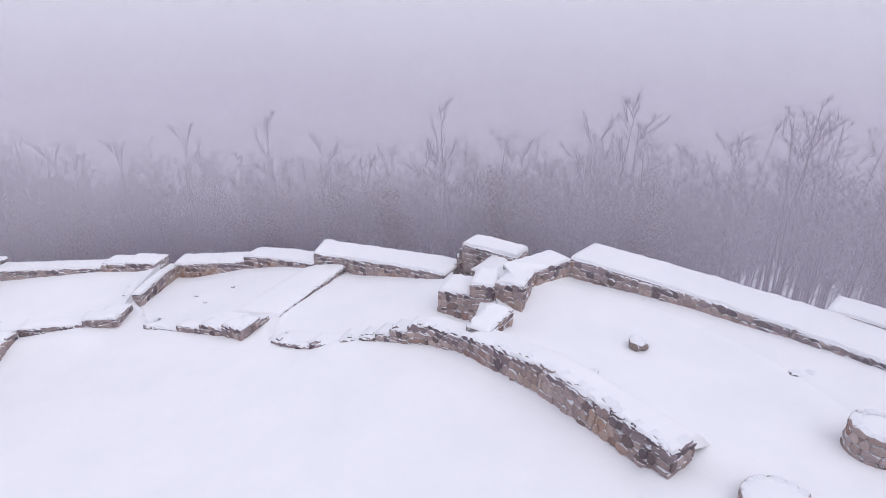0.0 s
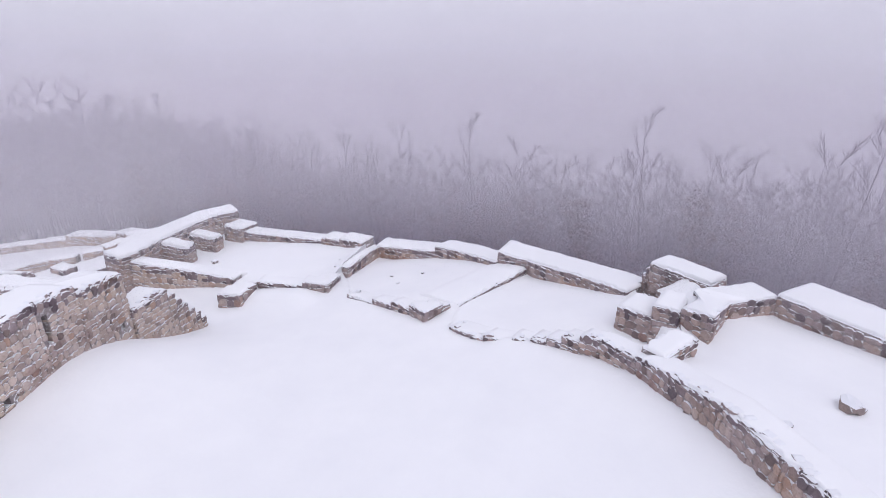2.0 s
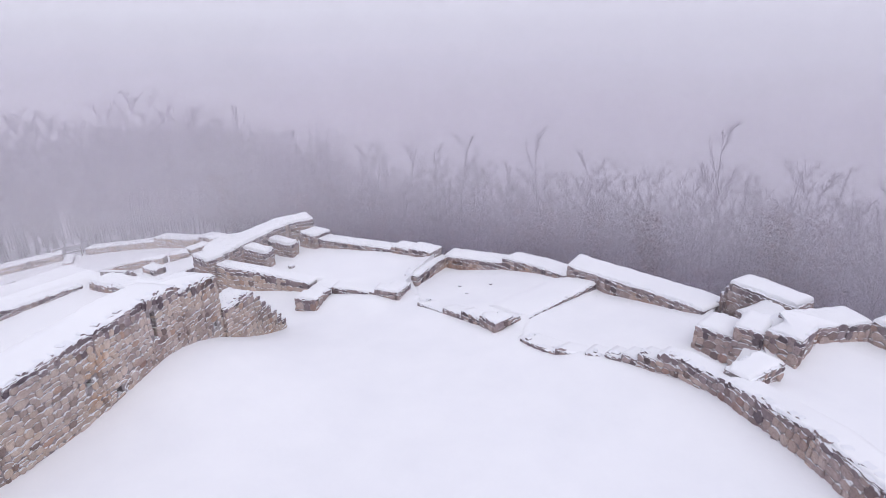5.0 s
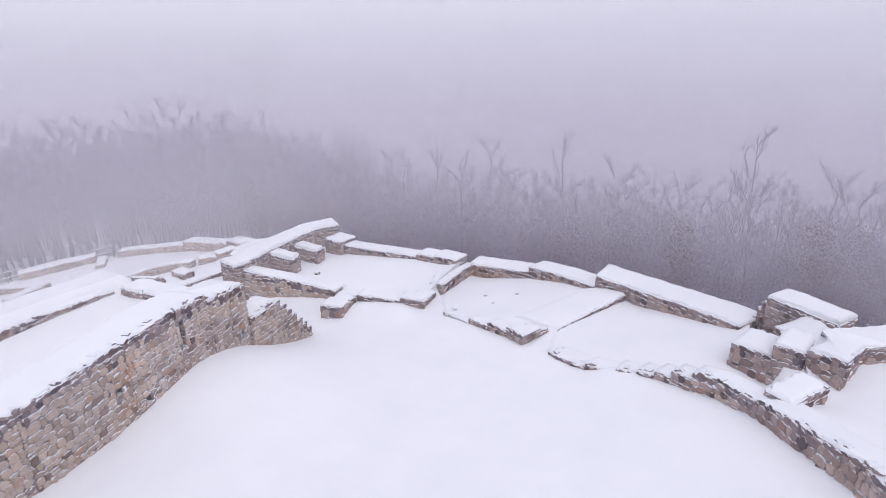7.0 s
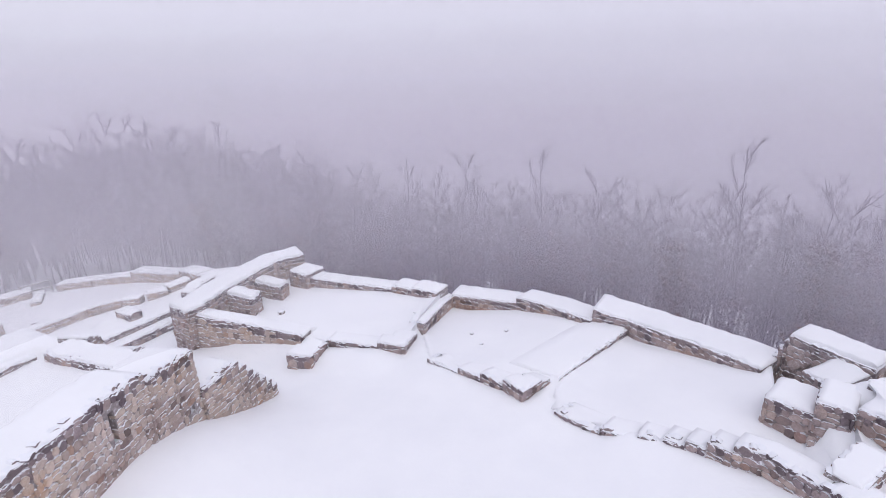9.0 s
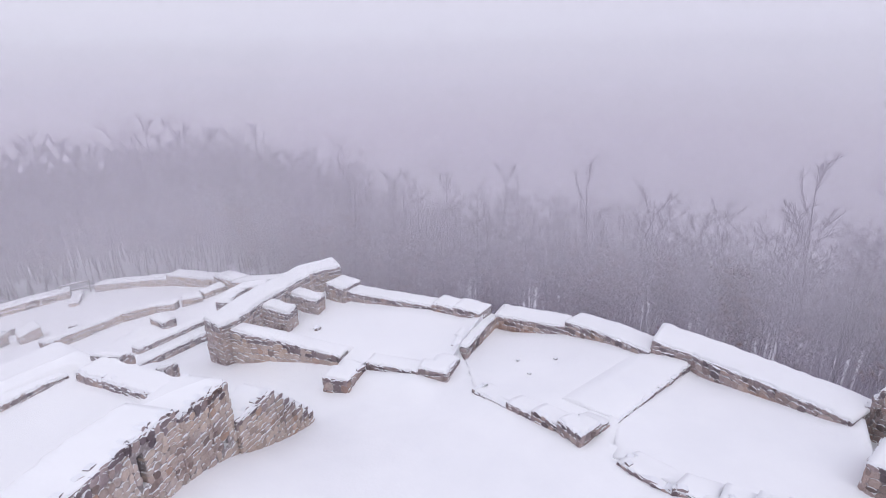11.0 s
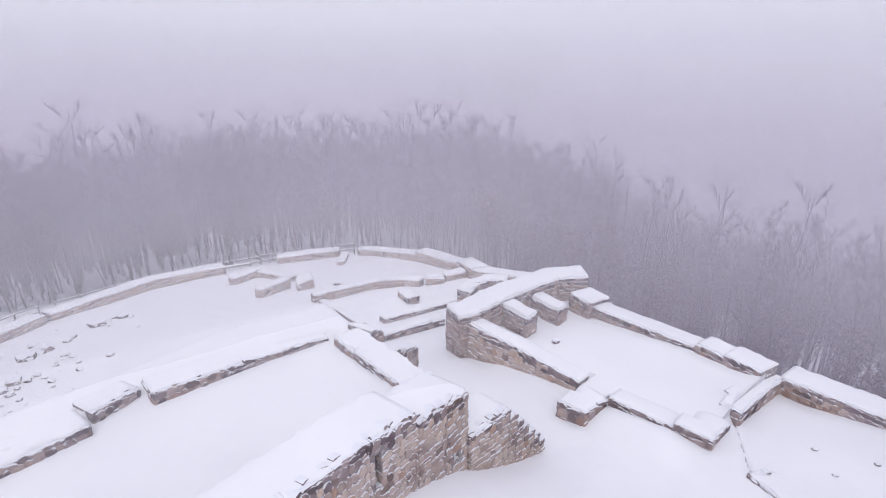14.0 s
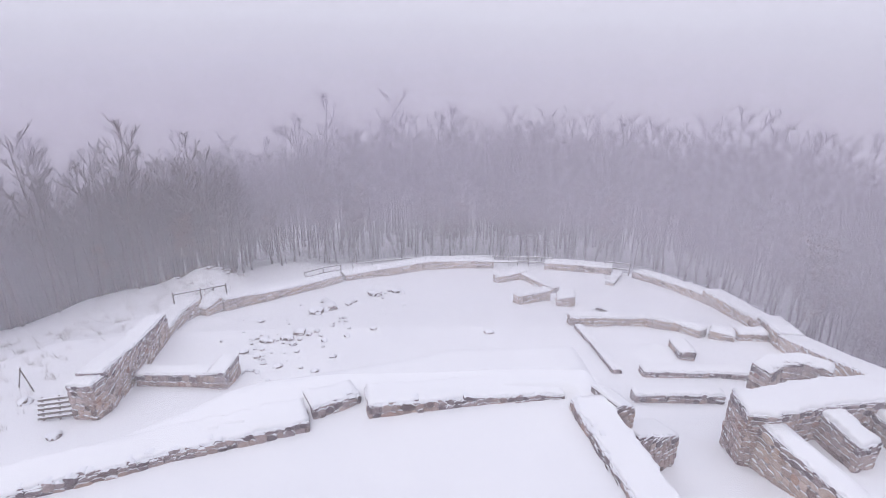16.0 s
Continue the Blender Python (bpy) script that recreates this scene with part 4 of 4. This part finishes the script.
def thin_tree(seed, height, spread):
    """A tree for the closed woods: trunk, limbs and a broom of twigs, as points, quads and triangles."""
    r = random.Random(seed)
    solid, fine = Tubes(), Tubes()
    stem = bent(r, Vector((0, 0, -0.6)), Vector((r.uniform(-0.04, 0.04), r.uniform(-0.04, 0.04), 1)), height + 0.6, 5, 0.06, 0.05)
    rad = height * r.uniform(0.0075, 0.0105)
    solid.limb(stem, rad, rad * 0.15, 4)
    for i in range(10):
        k = 0.36 + 0.62 * (i + r.random()) / 10
        a = i * 2.4 + r.uniform(-0.5, 0.5)
        j = min(int(k * 5), 4)
        p = stem[j].lerp(stem[j + 1], k * 5 - j)
        ln = height * spread * (1.15 - 0.7 * k) * r.uniform(0.75, 1.2)
        path = bent(r, p, Vector((math.cos(a), math.sin(a), r.uniform(0.6, 1.2))), ln, 2, 0.25, 0.15)
        solid.limb(path, rad * 0.4 * (1.2 - k), rad * 0.1, 3)
        for m in range(5):
            q = path[0].lerp(path[1], r.uniform(0.3, 1)) if m < 2 else path[1].lerp(path[2], r.random())
            w2 = (q - p).normalized() + Vector((r.uniform(-0.9, 0.9), r.uniform(-0.9, 0.9), r.uniform(0.0, 0.9)))
            e = q + w2 * (ln * r.uniform(0.3, 0.5))
            fine.twig(q, e, 0.03)
            for _ in range(6):
                q2 = q.lerp(e, r.uniform(0.1, 0.95))
                w3 = w2.normalized() + Vector((r.uniform(-1, 1), r.uniform(-1, 1), r.uniform(-0.4, 1.0)))
                fine.twig(q2, q2 + w3 * (ln * r.uniform(0.14, 0.3)), 0.022)
    return np.array(solid.v + fine.v), np.array(solid.f), np.array(fine.f) + len(solid.v)


models = [thin_tree(90 + k, h, sp) for k, (h, sp) in enumerate([(12.5, 0.24), (14, 0.22), (11.5, 0.28), (15.5, 0.21), (13, 0.26), (14.5, 0.23)])]
rest = spots[290:]
WZ = ground(np.array([q[0] for q in rest]), np.array([q[1] for q in rest]))
wood_v, wood_4, wood_3, count = [], [], [], 0
for (x, y, d), z in zip(rest, WZ):
    v, f4, f3 = models[grow.randrange(6)]
    a, sc = grow.uniform(0, 6.28), grow.uniform(0.85, 1.15) * (1.12 if x < -62 and y > -6 else 0.88 if x < -28 and y < -10 else 1.0)
    rot = np.array([[math.cos(a), -math.sin(a), 0], [math.sin(a), math.cos(a), 0], [0, 0, 1]]) * sc
    wood_v.append(v @ rot.T + np.array([x, y, z]))
    wood_4.append(f4 + count)
    wood_3.append(f3 + count)
    count += len(v)
wood_v, wood_4, wood_3 = np.concatenate(wood_v), np.concatenate(wood_4), np.concatenate(wood_3)
me = bpy.data.meshes.new("far_woods")
me.vertices.add(len(wood_v))
me.vertices.foreach_set("co", wood_v.astype(np.float32).ravel())
me.loops.add(wood_4.size + wood_3.size)
me.loops.foreach_set("vertex_index", np.concatenate([wood_4.ravel(), wood_3.ravel()]).astype(np.int32))
me.polygons.add(len(wood_4) + len(wood_3))
me.polygons.foreach_set("loop_start", np.concatenate([np.arange(len(wood_4)) * 4, wood_4.size + np.arange(len(wood_3)) * 3]).astype(np.int32))
me.update(calc_edges=True)
me.materials.append(BARK)
tagged(new("far_woods", me), "dense bare winter woods fading into the mist", "woods", kind="stuff")

# ---- timber, loose stones and dry weeds ----
WOOD, n_, l_, b_ = material("weathered_timber", (0.2, 0.17, 0.15), 0.9)
t1 = noisy(n_, l_, 14.0, 8)
r1 = ramp(n_, l_, t1.outputs["Fac"], [(0.3, (0.13, 0.105, 0.09)), (0.7, (0.27, 0.235, 0.21))])
l_.new(r1.outputs[0], b_.inputs["Base Color"])
bump(n_, l_, b_, t1.outputs["Fac"], 0.4, 0.01)
DRY, n_, l_, b_ = material("dry_weeds", (0.22, 0.17, 0.12), 0.95)
t1 = noisy(n_, l_, 2.0, 4)
r1 = ramp(n_, l_, t1.outputs["Fac"], [(0.3, (0.16, 0.12, 0.09)), (0.7, (0.32, 0.26, 0.19))])
l_.new(r1.outputs[0], b_.inputs["Base Color"])


def bar(name, a, b, w, h, parent, mat=None, label=""):
    """A squared timber from a to b, with worn edges."""
    a, b = Vector(a), Vector(b)
    d = (b - a).normalized()
    side = d.cross(Vector((0, 0, 1)))
    side = side.normalized() if side.length > 0.05 else Vector((1, 0, 0))
    up = side.cross(d)
    bm = bmesh.new()
    ends = []
    for p in (a, b):
        ends.append([bm.verts.new(p + side * (w / 2 * sx) + up * (h / 2 * sy)) for sx, sy in ((-1, -1), (1, -1), (1, 1), (-1, 1))])
    for i in range(4):
        bm.faces.new((ends[0][i], ends[0][(i + 1) % 4], ends[1][(i + 1) % 4], ends[1][i]))
    bm.faces.new(ends[0][::-1])
    bm.faces.new(ends[1])
    bmesh.ops.recalc_face_normals(bm, faces=bm.faces)
    bmesh.ops.bevel(bm, geom=list(bm.edges), offset=min(w, h) * 0.15, segments=1, affect="EDGES")
    return part(name, bm, mat or WOOD, parent, label)


def railing(points, height, rails, label, spacing=2.0, snow=True):
    top = tagged(new("railing"), label, "railing", group="railings on the outer wall")
    for (x0, y0), (x1, y1) in zip(points, points[1:]):
        n = max(1, round(math.dist((x0, y0), (x1, y1)) / spacing))
        for i in range(n + 1):
            x, y = x0 + (x1 - x0) * i / n, y0 + (y1 - y0) * i / n
            z = floor_level(x, y)
            if i < n or (x1, y1) == points[-1]:
                bar("post", (x, y, z - 0.3), (x, y, z + height + 0.06), 0.09, 0.09, top)
            if i < n:
                u, v = x0 + (x1 - x0) * (i + 1) / n, y0 + (y1 - y0) * (i + 1) / n
                zz = floor_level(u, v)
                for k in rails:
                    bar("rail", (x, y, z + height * k), (u, v, zz + height * k), 0.05, 0.09, top)
                    bar("snow_strip", (x, y, z + height * k + 0.065), (u, v, zz + height * k + 0.065), 0.07, 0.05, top, SNOW, "thin strip of snow on the rail")
    return top


railing([(-63.0, 0.6), (-65.2, 4.5), (-66.2, 9.0), (-66.6, 13.5), (-66.0, 17.5), (-64.6, 20.4)], 1.15, (1.0, 0.55), "grey timber railing along the rim of the ward wall", 2.2)
railing([(-60.6, 26.4), (-59.2, 28.4)], 1.25, (1.0, 0.5), "short timber railing at a gap in the ward wall", 2.4)
railing([(-64.4, 19.4), (-62.6, 21.4)], 1.2, (1.0, 0.5), "short timber railing where the ward wall ends", 2.6)
railing([(-60.2, -3.8), (-62.6, -0.6)], 1.15, (1.0, 0.55), "timber railing with two rails on the ward wall", 2.0)
railing([(-46.6, -10.3), (-49.4, -7.6)], 1.9, (0.95, 0.35), "tall thin fence of posts and wires by the spoil heap", 1.7)


def plank_bench(points, label):
    top = tagged(new("plank_barrier"), label, "barrier")
    for (x0, y0), (x1, y1) in zip(points, points[1:]):
        z0, z1 = floor_level(x0, y0), floor_level(x1, y1)
        bar("plank", (x0, y0, z0 + 0.5), (x1, y1, z1 + 0.5), 0.3, 0.08, top)
        bar("snow_strip", (x0, y0, z0 + 0.57), (x1, y1, z1 + 0.57), 0.28, 0.09, top, SNOW, "strip of snow on the plank")
        bar("support", (x0, y0, z0 - 0.2), (x0, y0, z0 + 0.46), 0.12, 0.12, top)
    bar("support", (x1, y1, z1 - 0.2), (x1, y1, z1 + 0.46), 0.12, 0.12, top)
    return top


plank_bench([(-64.3, 6.6), (-64.9, 10.4), (-65.0, 14.2), (-64.4, 18.2)], "long snow-covered timber planks on low supports by the railing")
plank_bench([(-61.6, 2.2), (-63.4, 6.2)], "snow-covered timber planks beside the ward wall")


def slatted_bench(x, y, turn):
    top = tagged(new("slatted_bench"), "grey slatted timber bench half covered with snow", "bench")
    top.matrix_basis = pose(x, y, floor_level(x, y), 0, 0, turn)
    for k in range(5):
        bar("slat", (-0.8, 0.1 * k, 0.22 + 0.17 * k), (0.8, 0.1 * k, 0.22 + 0.17 * k), 0.05, 0.11, top)
        bar("snow_strip", (-0.78, 0.1 * k, 0.295 + 0.17 * k), (0.78, 0.1 * k, 0.295 + 0.17 * k), 0.05, 0.04, top, SNOW, "thin strip of snow")
    for sx in (-0.65, 0.0, 0.65):
        bar("upright", (sx, 0.02, -0.2), (sx, 0.5, 1.0), 0.07, 0.07, top)
    return top


slatted_bench(-31.8, -9.2, 100)

leaning = tagged(new("marker_poles"), "two thin poles leaning together in the snow", "poles")
zz = floor_level(-35.0, -12.9)
bar("pole", (-35.4, -13.4, zz - 0.2), (-35.0, -12.7, zz + 1.3), 0.05, 0.05, leaning)
bar("pole", (-34.8, -12.2, zz - 0.2), (-35.0, -12.75, zz + 1.25), 0.05, 0.05, leaning)


ROCK = stone_material("snowy_rock", (0.6, 0.57, 0.58), (0.94, 0.91, 0.92), (1.2, 1.17, 1.17), [(0.0, (0.12, 0.1, 0.1)), (0.5, (0.22, 0.185, 0.18)), (1.0, (0.33, 0.28, 0.26))], 0.66)


def boulder_mesh(seed, flat):
    r = random.Random(seed)
    bm = bmesh.new()
    bmesh.ops.create_icosphere(bm, subdivisions=2, radius=1.0)
    off = Vector((r.uniform(0, 50), r.uniform(0, 50), 0))
    for v in bm.verts:
        n = noise.noise(v.co * 1.1 + off)
        v.co *= 1 + 0.35 * n
        v.co = Vector((round(v.co.x * 2.6) / 2.6 * 0.5 + v.co.x * 0.5, round(v.co.y * 2.6) / 2.6 * 0.5 + v.co.y * 0.5, v.co.z * flat))
    return bm


def rock(x, y, size, seed, flat=0.7, sink=0.25, label="angular brown field stone lying in the snow"):
    top = tagged(part("rock", boulder_mesh(seed, flat), ROCK), label, "rock", group="fallen stones")
    top.matrix_basis = pose(x, y, floor_level(x, y) + size * flat * (0.5 - sink), 0, 0, seed * 47 % 360) @ Matrix.Diagonal((size, size, size, 1))
    return top


for x, y, sz in ((-47.4, -0.6, 0.55), (-48.6, 0.1, 0.7), (-50.4, -0.4, 0.4), (-41.5, -2.8, 0.35), (-43.0, -1.0, 0.45), (-37.4, -1.1, 0.3), (-53.4, 5.2, 0.45), (-52.6, 3.4, 0.6), (-42.6, 11.6, 0.35),
                 (-39.6, -3.6, 0.3), (-42.0, -1.5, 0.4), (-33.5, -11.8, 0.35), (-30.4, -8.6, 0.3)):
    rock(x, y, sz, int(abs(x * 7 + y * 3)), label="rough stone boulder half buried in drifted snow")
scatter = random.Random(5)
for k in range(70):
    x, y = scatter.gauss(-41.5, 3.4), scatter.gauss(-1.6, 2.2)
    rock(x, y, scatter.choice((0.07, 0.09, 0.12, 0.16, 0.22)), 300 + k % 12, 0.75, 0.15)
for k in range(8):
    rock(scatter.uniform(-55, -49), scatter.uniform(1.0, 6.0), scatter.uniform(0.12, 0.28), 340 + k, 0.7, 0.15)

for k in range(16):
    rock(scatter.gauss(-59, 2.0), scatter.gauss(-12.7, 1.5), scatter.uniform(0.1, 0.24), 360 + k % 9, 0.7, 0.1, "rough stone sticking out of the snowy spoil heap")

# single stones in the upper room
rock(6.4, 15.0, 0.34, 401, 0.75, 0.0, "squared grey stone block lying in the snow")
rock(4.55, 13.45, 0.16, 402, 0.8, 0.0, "small dark stone poking out of the snow")
rock(10.5, 13.3, 0.2, 403, 0.5, 0.3, "flat stone nearly hidden under snow")
rock(10.95, 13.35, 0.16, 404, 0.5, 0.3, "flat stone nearly hidden under snow")
for x, y in ((-11.6, 23.2), (-12.7, 24.6), (-11.0, 25.2)):
    rock(x, y, 0.1, 410 + int(-x), 0.7, 0.0, "small dark stone poking out of the snow")
rock(-24.1, 22.9, 0.22, 420, 0.8, 0.1, "upright stone fragment poking out of the snow")


def stump(x, y, radius, height, seed, label):
    """Round remnant of a masonry pillar."""
    top = tagged(new("pillar_stump"), label, "pillar", group="pillar stumps")
    z = floor_level(x, y)
    top.matrix_basis = pose(x, y, z)
    bm = bmesh.new()
    bmesh.ops.create_cone(bm, cap_ends=True, segments=20, radius1=radius, radius2=radius * 0.95, depth=height + 0.4)
    for v in bm.verts:
        v.co.z += (height - 0.4) / 2
        k = 1 + 0.06 * wob(v.co.x + seed, v.co.y, v.co.z, 3)
        v.co.x, v.co.y = v.co.x * k, v.co.y * k
    part("core", bm, MORTAR, top)
    r = random.Random(seed)
    zc = -0.1
    while zc < height - 0.05:
        h = r.uniform(0.18, 0.26)
        a = r.uniform(0, 1)
        while a < 7.2:
            w = r.uniform(0.2, 0.38) / radius
            ob = new("stone", PIECES[r.randrange(10)])
            ob.parent = top
            m = a + w / 2
            ob.matrix_basis = Matrix.LocRotScale((math.cos(m) * (radius - 0.06), math.sin(m) * (radius - 0.06), zc + h / 2), Euler((0, 0, m + math.pi / 2)), (w * radius * 1.05, 0.22, h * 1.04))
            a += w
        zc += h
    bm = bmesh.new()
    bmesh.ops.create_uvsphere(bm, u_segments=20, v_segments=10, radius=1)
    for v in bm.verts:
        v.co = Vector((v.co.x * radius * 1.02, v.co.y * radius * 1.02, height + 0.02 + max(v.co.z, -0.1) * 0.13 + 0.03 * wob(v.co.x, v.co.y, seed, 2)))
    smooth(part("snow_cap", bm, SNOW, top, "domed cap of snow"))
    return top


stump(10.25, 9.95, 0.6, 0.62, 3, "round stump of a rubble stone pillar with a snow cap")
stump(6.95, 8.15, 0.7, 0.22, 9, "broken round stump of rubble stone sunk in snow")

# curb of a filled well in the ward
well = tagged(new("well_curb"), "low curved stone curb of a filled well in the snow", "well")
well.matrix_basis = pose(-46.5, 20.5, floor_level(-46.5, 20.5))
for k in range(9):
    a = -0.3 + k * 0.38
    ob = new("stone", PIECES[k])
    ob.parent = well
    ob.matrix_basis = Matrix.LocRotScale((math.cos(a) * 0.8, math.sin(a) * 0.8, 0.1), Euler((0, 0, a + math.pi / 2)), (0.36, 0.26, 0.32))

# dry weeds on the open slope by the south-west wall and on the spoil heap
weeds = random.Random(12)
wv, wf = [], []
for k in range(620):
    x, y = weeds.uniform(-64, -27), weeds.uniform(-24, -8.5)
    if inside(RIM, np.array([x]), np.array([y]))[0] and y > -11:
        continue
    if wob(x, y, 9, 0.18) < -0.05:
        continue
    z = plant(x, y)
    for _ in range(9):
        a, ln, lean = weeds.uniform(0, 6.28), weeds.uniform(0.15, 0.5), weeds.uniform(0.05, 0.35)
        bx, by = x + weeds.uniform(-0.22, 0.22), y + weeds.uniform(-0.22, 0.22)
        b = len(wv)
        wv += [(bx - 0.012, by, z - 0.1), (bx + 0.012, by, z - 0.1), (bx + math.cos(a) * lean, by + math.sin(a) * lean, z + ln)]
        wf.append((b, b + 1, b + 2))
for k in range(420):
    # brush and stalks on the spoil heap
    x, y = weeds.gauss(-58.6, 2.4), weeds.gauss(-12.7, 2.0)
    z = plant(x, y)
    for _ in range(5):
        a, ln, lean = weeds.uniform(0, 6.28), weeds.uniform(0.12, 0.4), weeds.uniform(0.1, 0.6)
        b = len(wv)
        wv += [(x - 0.025, y, z - 0.1), (x + 0.025, y, z - 0.1), (x + math.cos(a) * lean, y + math.sin(a) * lean, z + ln)]
        wf.append((b, b + 1, b + 2))
me = bpy.data.meshes.new("dry_grass")
me.from_pydata(wv, [], wf)
me.materials.append(DRY)
tagged(new("dry_grass", me), "tufts of dry brown grass sticking out of snow", "grass", kind="stuff")

# ---- pieces: single stones, those round the yard as parts, the rest joined ----
SHAPES = []
for me in PIECES:
    SHAPES.append((np.array([v.co[:] for v in me.vertices]), np.array([p.vertices[:] for p in me.polygons])))


def stone_pose(p):
    return Matrix.LocRotScale((p[0], p[1], p[2]), Euler((0, p[7], p[3])), (p[4], p[5], p[6]))


for thing, todo in STONES:
    mid = Vector((-8, 6))
    todo.sort(key=lambda p: (Vector(p[:2]) - mid).length)
    shown = 300 if todo and (Vector(todo[0][:2]) - mid).length < 24 else 110
    for p in todo[:shown]:
        ob = new("stone", PIECES[p[8]])
        ob.parent = thing
        ob.matrix_basis = stone_pose(p)
    if len(todo) > shown:
        vs, fs, tones, n = [], [], [], 0
        for p in todo[shown:]:
            m = np.array(stone_pose(p))
            v, f = SHAPES[p[8]]
            vs.append(v @ m[:3, :3].T + m[:3, 3])
            fs.append(f + n)
            tones += [p[8] // 14] * len(f)
            n += len(v)
        me = bpy.data.meshes.new("stones")
        me.from_pydata(np.concatenate(vs).tolist(), [], np.concatenate(fs).tolist())
        for mat in TONES:
            me.materials.append(mat)
        me.polygons.foreach_set("material_index", tones)
        ob = new("stones", me)
        ob.parent = thing
        ob["kind"] = "stuff"
